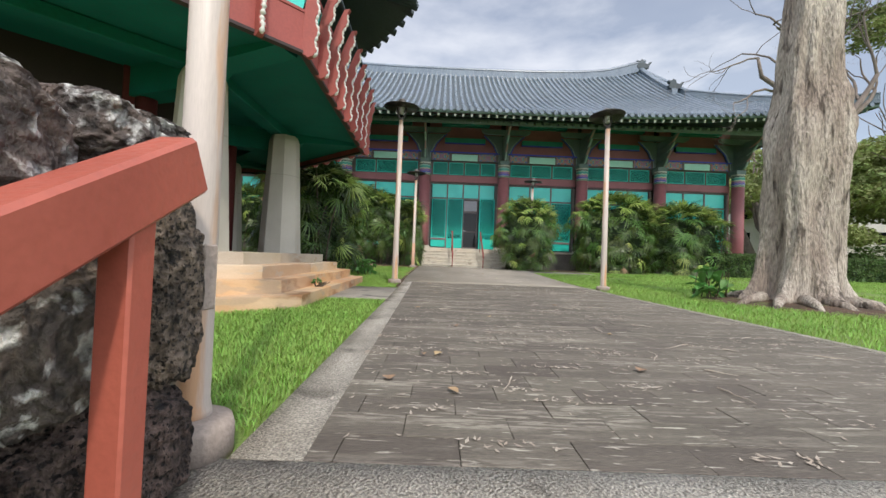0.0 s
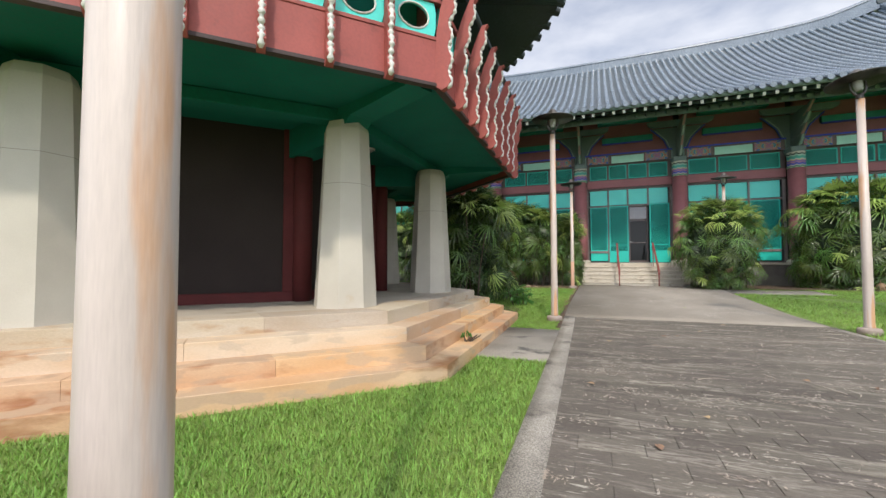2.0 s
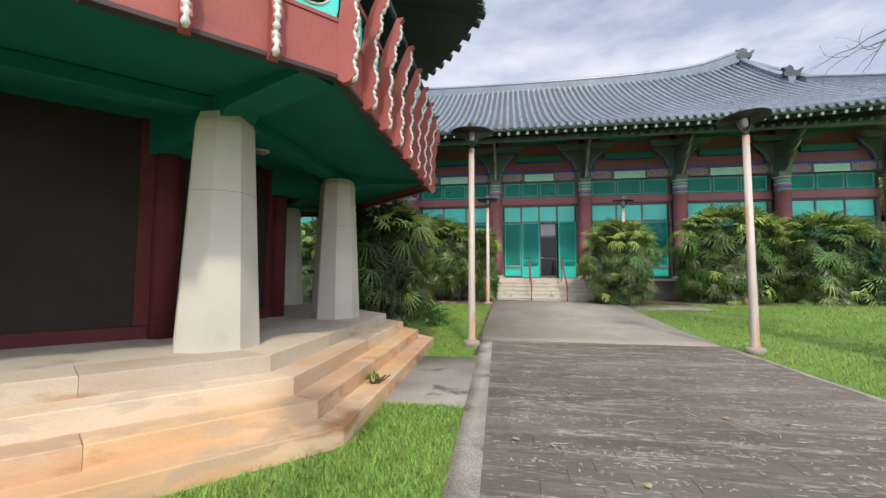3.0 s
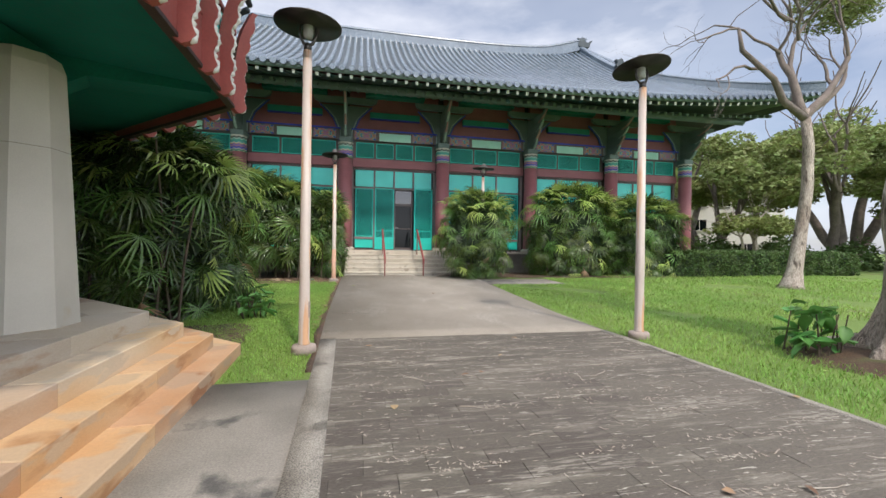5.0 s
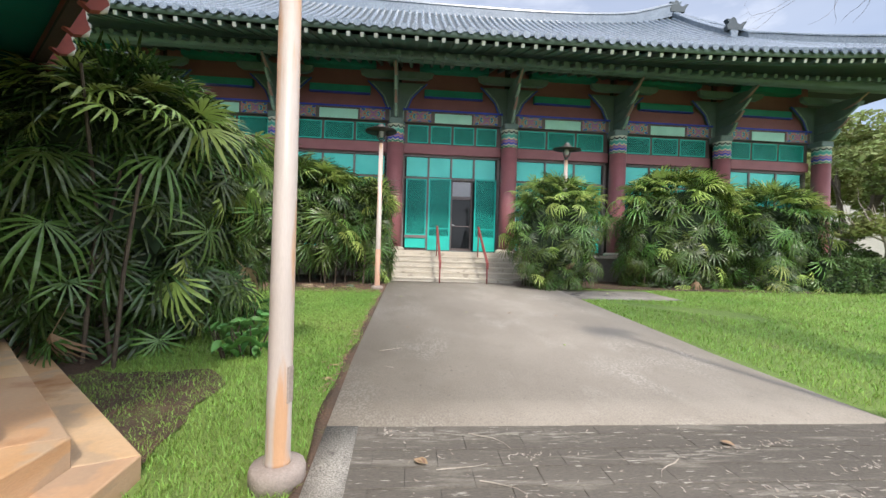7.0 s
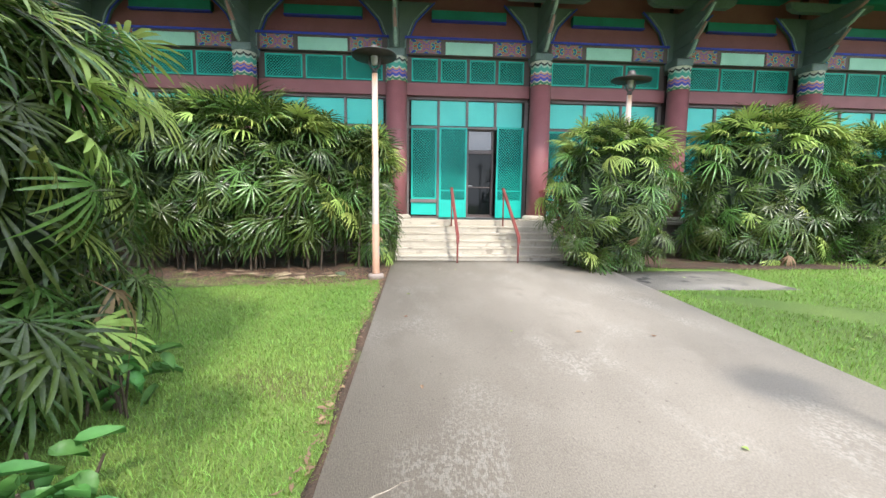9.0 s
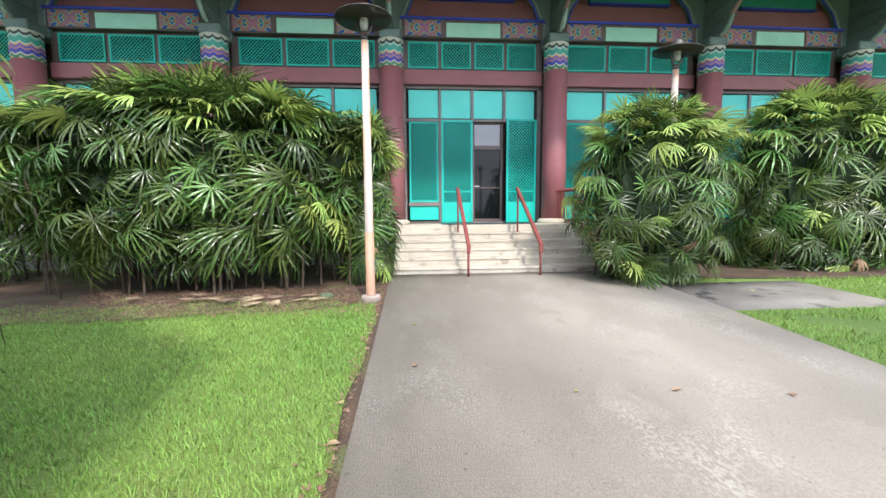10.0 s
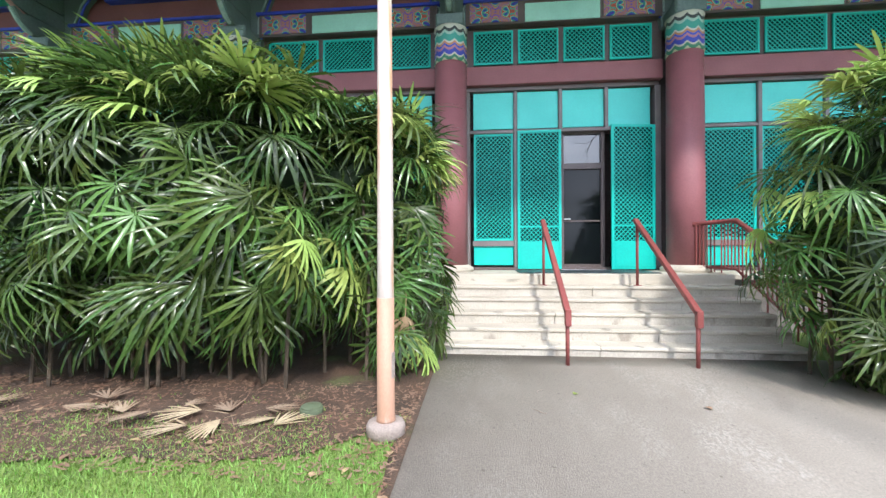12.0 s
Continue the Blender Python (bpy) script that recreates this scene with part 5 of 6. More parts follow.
FRONDS = [frond(i, 12 + i % 4, 0.47 + 0.035 * (i % 4), 112 + 14 * (i % 3), 0.16 + 0.15 * (i % 4), 0.0135) for i in range(10)]
for me in FRONDS:
    me.materials.append(M["palm"])
# pale fronds: young leaves, and leaves painted as if sunlit
PALE = [frond(50 + i, 11, 0.48, 75, 0.2 + 0.15 * i) for i in range(3)]
for me in PALE:
    me.materials.append(M["palmpale"])
# palm leaf again, darkened to carry the shade deeper in the clump
M["palm_shaded"] = surf("shaded_palm_leaf", (0.042, 0.078, 0.02), (0.075, 0.125, 0.03), 0.27, 0.8, 12, 0.15, 0, spread=0.45, leaf=0.25, spec=0.5, island=True)
DEAD = [frond(70 + i, 8, 0.36, 60, 1.3) for i in range(2)]
for me in DEAD:
    me.materials.append(M["deadleaf"])


FLAT = [frond(90 + i, 8, 0.42, 26 + 12 * i, 0.03, 0.008) for i in range(2)]
for me in FLAT:
    b_ = bmesh.new()
    b_.from_mesh(me)
    for v in b_.verts:
        if v.co.xy.length < 0.03:
            v.co = (0, 0, 0)
    bmesh.ops.remove_doubles(b_, verts=b_.verts, dist=0.0005)
    b_.to_mesh(me)
    b_.free()
    me.materials.append(M["straw"])


def palm_clump(x, y, ax, ay, z0, z1, count, seed, label, canes=12, pw=3.0, size=1.0, skirt=0.5, sides=None, extra=0, taper=0.25, sunlit_side=0.0):
    """A clump of fan palms filling a rounded block about (x, y), half sizes ax, ay, leaves from z0 + skirt to z1."""
    r = random.Random(seed)
    t = thing("palm_clump", (x, y, z0), label, "palm", "fan palms by the buildings")
    for i in range(canes):
        bm = bmesh.new()
        cx, cy = x + ax * r.uniform(-0.7, 0.7), y + ay * r.uniform(-0.75, 0.7)
        h = (z1 - z0) * r.uniform(0.5, 0.9)
        tube(bm, [(cx, cy, z0 - 0.05), (cx + r.uniform(-0.1, 0.1), cy + r.uniform(-0.1, 0.1), z0 + h * 0.5), (cx + r.uniform(-0.25, 0.25), cy + r.uniform(-0.25, 0.25), z0 + h)], [0.021, 0.019, 0.014], 6)
        part("cane", bm, M["cane"], t, "thin fibrous brown cane")
    # lumpy inner mass, coloured near black for the shade among the leaves
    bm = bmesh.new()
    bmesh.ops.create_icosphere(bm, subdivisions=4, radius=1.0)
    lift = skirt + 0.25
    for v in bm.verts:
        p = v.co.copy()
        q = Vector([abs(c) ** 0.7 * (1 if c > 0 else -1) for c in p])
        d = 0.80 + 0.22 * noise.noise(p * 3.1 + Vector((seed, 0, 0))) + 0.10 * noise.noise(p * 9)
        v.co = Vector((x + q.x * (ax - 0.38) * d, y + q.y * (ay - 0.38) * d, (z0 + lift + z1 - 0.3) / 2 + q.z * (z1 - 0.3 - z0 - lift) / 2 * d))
    part("inner_leaves", bm, M["core"], t, "lumpy core coloured near black for inner shade")
    made = 0
    extra_v, extra_f, base = [], [], 0
    while made < count + extra:
        u, v = r.uniform(0, 2 * math.pi), r.uniform(-0.97, 1.0) if r.random() < 0.75 else r.uniform(0.5, 1.0)
        c = math.sqrt(max(0.0, 1 - abs(v) ** pw)) if v > 0 else 1 - taper * v * v
        e = (abs(math.cos(u)) ** pw + abs(math.sin(u)) ** pw) ** (-1 / pw)
        dx, dy = math.cos(u) * e * c, math.sin(u) * e * c
        if sides and not sides(dx, dy, v):
            continue
        lump = 0.88 + 0.3 * noise.noise(Vector((dx * 2.2 + seed, dy * 2.2, v * 2.6)))
        depth = lump * (r.uniform(0.82, 1.02) if made < count else r.uniform(0.62, 0.88))
        px, py = x + ax * dx * depth, y + ay * dy * depth
        zc, zh = (z0 + skirt + z1) / 2, (z1 - z0 - skirt) / 2
        pz = zc + zh * v * (0.9 + 0.12 * lump)
        az = math.degrees(math.atan2(dy * ay, dx * ax)) + r.uniform(-40, 40)
        up = -56 + 118 * max(v, 0) ** 1.6 + r.uniform(-26, 26)
        s = size * r.uniform(0.8, 1.2)
        k = r.random()
        # more pale fronds on top and towards +x: young growth plus painted sunlight
        me = r.choice(PALE) if k < 0.06 + 0.52 * (v > 0.45) + sunlit_side * (dx > 0.35) else r.choice(DEAD) if k > 0.985 and v < 0.2 else r.choice(FRONDS)
        m = Matrix.Translation((px, py, pz)) @ Euler((0, 0, radians(az))).to_matrix().to_4x4() @ Euler((radians(r.uniform(-38, 38)), radians(-up), 0)).to_matrix().to_4x4() @ Matrix.Scale(s, 4)
        made += 1
        if made <= count:
            link("frond", me, None, t, "", m)
            continue
        me = r.choice(FRONDS)
        co = np.empty(3 * len(me.vertices), np.float32)
        me.vertices.foreach_get("co", co)
        ix = np.empty(len(me.loops), np.int32)
        me.loops.foreach_get("vertex_index", ix)
        extra_v.append(co.reshape(-1, 3) @ np.array(m.to_3x3()).T + np.array(m.translation))
        extra_f.append(ix.reshape(-1, 4) + base)
        base += len(me.vertices)
    # deeper fronds take the leaf colour with shade painted in
    if extra:
        tagged(link("foliage", np_mesh("foliage", np.concatenate(extra_v), np.concatenate(extra_f)), M["palm_shaded"], t, "crowded fan leaves in a shade-darkened green"), kind="stuff")
    return t


front = lambda dx, dy, v: dy < 0.45
palm_clump(-3.6, 12.75, 1.68, 1.7, 0.05, 3.3, 300, 11, "tall dark green fan palm clump beside the pavilion", 14, 2.8, 0.98, 0.12, lambda dx, dy, v: dx > -0.85, 760, 0.25, 0.16)
palm_clump(-3.9, 19.55, 3.4, 1.6, 0.2, 3.62, 300, 12, "long dense fan palm hedge beside the hall steps", 60, 4.0, 1.12, 0.62, front, 760)
palm_clump(-1.0, 19.75, 0.52, 1.0, 0.2, 3.15, 110, 17, "narrow end of the fan palm hedge by the steps", 6, 2.4, 0.95, 0.2, None, 70)
palm_clump(-8.8, 19.9, 1.9, 1.5, 0.2, 3.6, 120, 16, "fan palm clump at the hall wall", 10, 3.0, 1.1, 0.4, front, 100)
palm_clump(4.34, 19.1, 1.55, 1.15, 0.2, 3.4, 280, 13, "rounded fan palm clump round a lamp post", 8, 2.4, 0.95, 0.05, None, 160, 0.55)
palm_clump(8.9, 20.35, 2.25, 1.35, 0.2, 3.95, 280, 14, "broad fan palm clump against the hall", 16, 3.2, 1.1, 0.05, front, 240)
palm_clump(12.3, 20.3, 2.2, 1.3, 0.2, 3.55, 220, 15, "fan palm clump at the end of the hall", 12, 3.0, 1.1, 0.05, front, 200)


# ---------------------------------------------------------------- leaf clouds, hedges, trees
def leaf_cloud(name, centres, n, size, mat, parent, seed, label="", flat=0.5, kind="stuff"):
    """Many small leaves in uneven ellipsoids: centres of (x, y, z, rx, ry, rz)."""
    g = np.random.default_rng(seed)
    cs = np.array(centres, float)
    w = cs[:, 3] * cs[:, 4] * cs[:, 5]
    pick = g.choice(len(cs), n, p=w / w.sum())
    d = g.normal(size=(n, 3))
    d /= np.linalg.norm(d, axis=1)[:, None]
    rad = g.uniform(0.55, 1.0, n) ** 0.6 * (1 + 0.18 * np.sin(d[:, 0] * 7 + pick) * np.cos(d[:, 2] * 6 + pick))
    p = cs[pick, :3] + d * rad[:, None] * cs[pick, 3:]
    a = g.normal(size=(n, 3)) * np.array((1, 1, flat))
    a /= np.linalg.norm(a, axis=1)[:, None]
    b = np.cross(a, g.normal(size=(n, 3)))
    b /= np.linalg.norm(b, axis=1)[:, None]
    s = size * g.uniform(0.6, 1.4, n)[:, None]
    v = np.stack([p - a * s, p + b * s * 0.45, p + a * s, p - b * s * 0.45], 1).reshape(-1, 3)
    f = np.arange(4 * n).reshape(-1, 4)
    return tagged(link(name, np_mesh(name, v, f), mat, parent, label), kind=kind)


def limb(bm, p, d, length, r0, depth, g, bend=0.35, twigs=None, tips=None, rise_=0.12):
    """A bent limb that forks; tips collects the ends."""
    pts, rad = [Vector(p)], [r0]
    n = 5
    d = Vector(d).normalized()
    for i in range(n):
        d = (d + Vector((g.uniform(-bend, bend), g.uniform(-bend, bend), g.uniform(-bend, bend) + rise_))).normalized()
        pts.append(pts[-1] + d * length / n)
        rad.append(r0 * (1 - 0.5 * (i + 1) / n))
    tube(bm, pts, rad, 8 if r0 > 0.05 else 5, False)
    if depth > 0:
        for k in range(2 if depth > 2 else 3):
            i = n if k == 0 else g.randint(2, n)
            side = Vector((g.uniform(-1, 1), g.uniform(-1, 1), g.uniform(-0.3, 0.6)))
            limb(bm, pts[i], d + 0.9 * side, length * g.uniform(0.6, 0.85), rad[i] * g.uniform(0.55, 0.8), depth - 1, g, bend, twigs, tips, rise_)
    elif tips is not None:
        tips.append(pts[-1])


def big_tree():
    g = random.Random(21)
    X, Y, G = 7.0, 7.9, 0.10
    t = thing("tree", (X, Y, G), "huge old tree with pale flaking bark and buttress roots", "tree")
    bm = bmesh.new()
    segs, rings = 120, []
    heights = [-0.15, -0.05, 0.05, 0.15, 0.27, 0.4] + [0.52 + 0.13 * i for i in range(36)] + [5.3, 5.6, 5.9, 6.2, 6.6]
    for h in heights:
        ring = []
        base = 0.535 + 0.05 * math.exp(-((h - 2.3) / 0.9) ** 2) - 0.045 * max(h - 2.4, 0) + 0.05 * math.exp(-((h - 3.3) / 0.5) ** 2)
        flare = 0.36 * math.exp(-max(h, 0) / 0.42)
        for k in range(segs):
            a = 2 * math.pi * k / segs
            lobes = 0.5 + 0.5 * math.sin(7 * a + 0.8 * math.sin(2 * a) + 0.25 * h)
            r = base * (1 + 0.06 * math.sin(5 * a + 0.5 * h) + 0.05 * abs(math.sin(6 * a - 0.3 * h))) + flare * (0.2 + lobes ** 2)
            r += 0.07 * noise.noise(Vector((math.cos(a) * 2.5, math.sin(a) * 2.5, h * 0.9))) + 0.03 * noise.noise(Vector((math.cos(a) * 9, math.sin(a) * 9, h * 2.2)))
            for hb, ab, hw, aw, size in ((3.2, 5.5, 0.30, 0.45, 0.13), (2.75, 5.2, 0.16, 0.25, 0.09), (3.75, 5.35, 0.2, 0.3, 0.09), (1.9, 4.4, 0.3, 0.25, -0.06), (4.3, 4.3, 0.4, 0.3, -0.05)):
                r += size * math.exp(-((h - hb) / hw) ** 2 - ((a - ab) / aw) ** 2)
            r += 0.022 * noise.noise(Vector((math.cos(a) * 16, math.sin(a) * 16, h * 1.1))) + 0.03 * (abs(noise.noise(Vector((math.cos(a) * 6, math.sin(a) * 6, h * 0.6)))) - 0.2)
            ring.append(bm.verts.new((X + r * math.cos(a) + 0.04 * h, Y + r * math.sin(a), G + h)))
        rings.append(ring)
    for r0, r1 in zip(rings, rings[1:]):
        for k in range(segs):
            bm.faces.new((r0[k], r0[(k + 1) % segs], r1[(k + 1) % segs], r1[k]))
    bm.faces.new(rings[-1])
    part("trunk", bm, M["bark"], t, "fluted pale trunk", smooth=True)
    bm = bmesh.new()
    tips = []
    for d, h, ln, r in (((1, 0.3, 0.5), 5.6, 3.4, 0.26), ((0.6, -0.8, 0.6), 6.2, 3.2, 0.26), ((0.1, 0.9, 0.8), 6.4, 3.2, 0.26), ((0.4, 0.1, 1), 6.5, 3.0, 0.36)):
        limb(bm, (X + d[0] * 0.2 + 0.25, Y + d[1] * 0.2, h), d, ln, r, 3, g, 0.45, tips=tips, rise_=0.1)
    part("bough", bm, M["twig"], t, "crooked limbs", smooth=True)
    leaf_cloud("crown", [(p.x, p.y, p.z, 0.7, 0.7, 0.4) for p in tips if p.x > X], 5000, 0.07, M["canopy"], t, 3, "sparse small leaves")
    bm = bmesh.new()
    for i in range(13):
        a = -3.0 + 0.42 * i
        p = Vector((X + 0.74 * math.cos(a), Y + 0.74 * math.sin(a), 0.15))
        q = p + Vector((math.cos(a + 0.2), math.sin(a + 0.2), 0)) * g.uniform(0.35, 0.8)
        tube(bm, [p, (p + q) / 2 + Vector((0, 0, -0.04)), q + Vector((0, 0, -0.2))], [0.12, 0.08, 0.03], 8)
    part("root_flare", bm, M["bark"], t, "surface roots in the lawn", smooth=True)
    me = sheet("soil_mound", lambda a, r: (X + r * (1 + 0.12 * math.sin(3 * a)) * math.cos(a), Y + r * (1 + 0.12 * math.sin(3 * a)) * math.sin(a), -0.02 + 0.16 * max(0.0, 1 - (r / 1.62) ** 2) + 0.02 * noise.noise(Vector((r * 3, math.cos(a) * 3, math.sin(a) * 3)))), list(np.linspace(0, 2 * math.pi, 40)), list(np.linspace(0.3, 1.6, 9)))
    tagged(link("soil_mound", me, M["soil"]), "bare soil mound round the roots of the big tree", "soil", kind="structure")


big_tree()


def broad_plant(x, y, n, seed, label, s=1.0, z=None):
    g = random.Random(seed)
    z = rise(y) if z is None else z
    t = thing("leafy_plant", (x, y, z), label, "plant")
    for i in range(n):
        bm = bmesh.new()
        L, W = 0.30 * s * g.uniform(0.7, 1.2), 0.17 * s
        prof = ((0, 0.03), (0.15, 0.8), (0.4, 1.0), (0.7, 0.7), (1.0, 0.05))
        rows = [[bm.verts.new((L * f, k * W / 2 * w, -0.3 * L * f * f + 0.04 * abs(k))) for k in (-1, 0, 1)] for f, w in prof]
        for a, b in zip(rows, rows[1:]):
            for k in range(2):
                bm.faces.new((a[k], a[k + 1], b[k + 1], b[k]))
        h = g.uniform(0.15, 0.75) * s
        m = pose(x + g.uniform(-0.4, 0.4) * s, y + g.uniform(-0.4, 0.4) * s, z + h, g.uniform(-25, 25), g.uniform(-30, 35), g.uniform(0, 360))
        part("leaf", bm, M["broad"], t, "", m, True)
    bm = bmesh.new()
    for i in range(9):
        p = Vector((x + g.uniform(-0.3, 0.3) * s, y + g.uniform(-0.3, 0.3) * s, z - 0.02))
        tube(bm, [p, p + Vector((g.uniform(-0.15, 0.15), g.uniform(-0.15, 0.15), 0.7 * s))], [0.012, 0.007], 5)
    part("stem", bm, M["cane"], t)


broad_plant(5.85, 8.6, 46, 31, "broad-leaved green plant at the foot of the big tree", 0.85)
broad_plant(-1.75, 11.9, 46, 32, "low leafy weed at the edge of the palm clump", 0.55)
broad_plant(-2.2, 13.2, 40, 33, "low leafy weed under the palm fronds", 0.55)


broad_plant(-1.43, 6.35, 12, 34, "small weed sprouting from the step joint", 0.13, 0.155)


def slim_tree():
    g = random.Random(5)
    X, Y, z = 14.6, 15.4, rise(15.4)
    t = thing("tree", (X, Y, z), "slender grey tree with an open forked crown on the lawn", "tree")
    bm = bmesh.new()
    tube(bm, [(X - 0.25, Y, z - 0.1), (X - 0.2, Y, z + 0.12), (X - 0.1, Y, z + 0.6), (X + 0.15, Y, z + 2.0), (X + 0.38, Y, z + 3.4), (X + 0.40, Y, z + 4.9), (X + 0.2, Y, z + 6.1)], [0.46, 0.32, 0.23, 0.185, 0.17, 0.16, 0.14], 16)
    part("trunk", bm, M["bark"], t, "pale leaning trunk", smooth=True)
    bm = bmesh.new()
    tips = []
    f = Vector((X + 0.2, Y, z + 5.8))
    tube(bm, [f, f + Vector((-0.9, 0, 0.5)), f + Vector((-1.3, 0, 1.2)), f + Vector((-2.6, 0, 2.0)), f + Vector((-2.75, 0, 2.7))], [0.14, 0.12, 0.10, 0.08, 0.05], 8)
    for d, ln, r in (((-0.35, 0.1, 1), 2.7, 0.16), ((0.6, 0.1, 1.0), 2.7, 0.15), ((1.0, 0.2, 0.55), 2.3, 0.12), ((0.2, 0.6, 0.9), 2.3, 0.11)):
        limb(bm, f, d, ln, r, 4, g, 0.32, tips=tips, rise_=0.10)
    for p, d, ln in (((-0.8, 0.2, 2.2), (-1, -0.2, 0.5), 2.4), ((-1.2, -0.3, 3.0), (-1, -0.1, 0.15), 2.6), ((-0.5, 0, 3.2), (-0.8, 0.3, 0.6), 2.6), ((-1.6, 0.2, 1.6), (-0.9, 0.3, 0.3), 2.0), ((-0.3, 0, 2.6), (-0.6, -0.3, 0.8), 2.4)):
        limb(bm, f + Vector(p), d, ln, 0.055, 4, g, 0.42, tips=[], rise_=-0.06)
    limb(bm, f + Vector((-2.75, 0, 2.7)), (-1, 0, 0.3), 1.6, 0.04, 2, g, 0.4, tips=[], rise_=0.0)
    part("bough", bm, M["twig"], t, "forked grey limbs and fine twigs", smooth=True)
    leaf_cloud("crown", [(p.x, p.y, p.z, 0.6, 0.6, 0.35) for p in tips if p.x > X + 1.6], 8000, 0.075, M["canopy"], t, 6, "thin feathery leaves")


slim_tree()


def hedge(x0, y0, x1, y1, h, thick, seed):
    L = math.hypot(x1 - x0, y1 - y0)
    ang = math.degrees(math.atan2(y1 - y0, x1 - x0))
    z = rise(y0)
    t = thing("hedge", ((x0 + x1) / 2, (y0 + y1) / 2, z), "low clipped box hedge beyond the lawn", "hedge")
    m = pose(x0, y0, z, 0, 0, ang)
    # inner block in the near-black colour that stands for shade between leaves
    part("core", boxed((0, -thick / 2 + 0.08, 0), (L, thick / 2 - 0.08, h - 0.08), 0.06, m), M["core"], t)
    g = np.random.default_rng(seed)
    n = int(2600 * L * 0.5)
    face = g.random(n)
    u, w, q = g.uniform(0, L, n), g.uniform(-thick / 2, thick / 2, n), g.uniform(0.02, h, n)
    lump = 0.06 * np.sin(u * 3.1 + q * 4) + 0.04 * np.sin(u * 7.7)
    pt = np.where(face[:, None] < 0.6, np.stack([u, np.full(n, -thick / 2) + lump, q], 1), np.stack([u, w, np.full(n, h) + lump], 1)) + g.normal(scale=0.03, size=(n, 3))
    pt = pt @ np.array(m.to_3x3()).T + np.array(m.translation)
    a, b = g.normal(size=(n, 3)), g.normal(size=(n, 3))
    a /= np.linalg.norm(a, axis=1)[:, None]
    b = np.cross(a, b)
    b /= np.linalg.norm(b, axis=1)[:, None]
    s = 0.055 * g.uniform(0.6, 1.3, n)[:, None]
    v = np.stack([pt - a * s, pt + b * s * 0.5, pt + a * s, pt - b * s * 0.5], 1).reshape(-1, 3)
    tagged(link("leaves", np_mesh("leaves", v, np.arange(4 * n).reshape(-1, 4)), M["hedge"], t), kind="stuff")


hedge(13.2, 19.75, 24.5, 20.6, 1.08, 1.2, 41)


def round_tree(x, y, h, spread, seed, label, n=9000, leaf=0.20, pale=False, low=0.30):
    """A spreading tree: forked trunk and layered, uneven crown."""
    g = random.Random(seed)
    t = thing("tree", (x, y, 0.2), label, "tree", "trees beyond the lawn")
    bm = bmesh.new()
    tips = []
    for i in range(3):
        a = g.uniform(0, 6.28)
        limb(bm, (x, y, 0.1), (0.6 * math.cos(a), 0.6 * math.sin(a), 1), h * 0.55, 0.035 * h, 2, g, 0.25, tips=tips, rise_=0.12)
    part("trunk", bm, M["twig"] if not pale else M["bark"], t, smooth=True)
    cs = []
    for i in range(48):
        a, q = g.uniform(0, 6.28), math.sqrt(g.random())
        zz = max(h * low, h * (0.92 - 0.30 * q * q) - abs(g.gauss(0, 0.16)) * h)
        r = spread * g.uniform(0.15, 0.30)
        cs.append((x + spread * q * math.cos(a), y + spread * q * math.sin(a), zz, r, r, r * 0.5))
    leaf_cloud("crown", cs, n, leaf, M["canopy"], t, seed, "layered leafy crown with gaps")


round_tree(27.5, 32.5, 11.0, 6.5, 51, "spreading rain tree beyond the hedge", 22000, 0.17, False, 0.58)
round_tree(32.5, 26.5, 11.0, 6.5, 52, "spreading rain tree by the road", 22000, 0.17, False, 0.5)
round_tree(25.5, 26.5, 4.6, 2.4, 53, "small tree with a crooked pale trunk", 5000, 0.12, True, 0.6)
round_tree(37.5, 20.5, 11.0, 6.5, 57, "spreading tree beyond the lawn", 20000, 0.18, False, 0.4)
round_tree(44, 33, 15.0, 8.5, 54, "tall rain tree in the distance", 20000, 0.24)
round_tree(37, 46, 16.0, 7.5, 56, "tall tree in the distance", 18000, 0.26, False, 0.5)
round_tree(46, 23, 13.0, 8.0, 55, "tall tree across the road", 18000, 0.22)
round_tree(-19, 31, 9.0, 5.0, 58, "tree behind the hall", 8000, 0.22)


def far_building(x, y, w, d, h, storeys, bays, label, turn=0.0):
    t = thing("building", (x, y, 0), label, "building")
    m = pose(x, y, 0, 0, 0, turn)
    part("wall", boxed((0, 0, 0), (w, d, h), 0, m), M["building"], t)
    part("roof", boxed((-0.3, -0.3, h), (w + 0.3, d + 0.3, h + 0.4), 0.05, m), M["building"], t)
    for s in range(storeys):
        for b in range(bays):
            x0, z0 = w * (b + 0.2) / bays, h * (s + 0.3) / storeys
            win = part("window", boxed((x0, -0.06, z0), (x0 + 0.6 * w / bays, -0.005, z0 + 0.45 * h / storeys), 0, m), M["blackglass"], t)
            part("window_sill", boxed((x0 - 0.1, -0.2, z0 - 0.12), (x0 + 0.6 * w / bays + 0.1, -0.004, z0 - 0.005), 0, m), M["building"], win)
            part("mullion", boxed((x0 + 0.29 * w / bays, -0.1, z0), (x0 + 0.31 * w / bays, -0.061, z0 + 0.45 * h / storeys), 0, m), M["building"], win)


far_building(39, 54, 16, 10, 9.5, 3, 6, "white three-storey block beyond the trees", -32)
far_building(56, 32, 20, 10, 5.5, 1, 5, "low beige building across the road", -55)
strip2 = link("road", sheet("road", lambda u, v: (33 + 3.5 * v + 0.9 * u, 10 + 1.0 * u - 3 * v, rise(20) + 0.01), list(np.linspace(-10, 50, 12)), [0, 1]), M["road"])
tagged(strip2, "asphalt service road beyond the trees", "road", kind="structure")


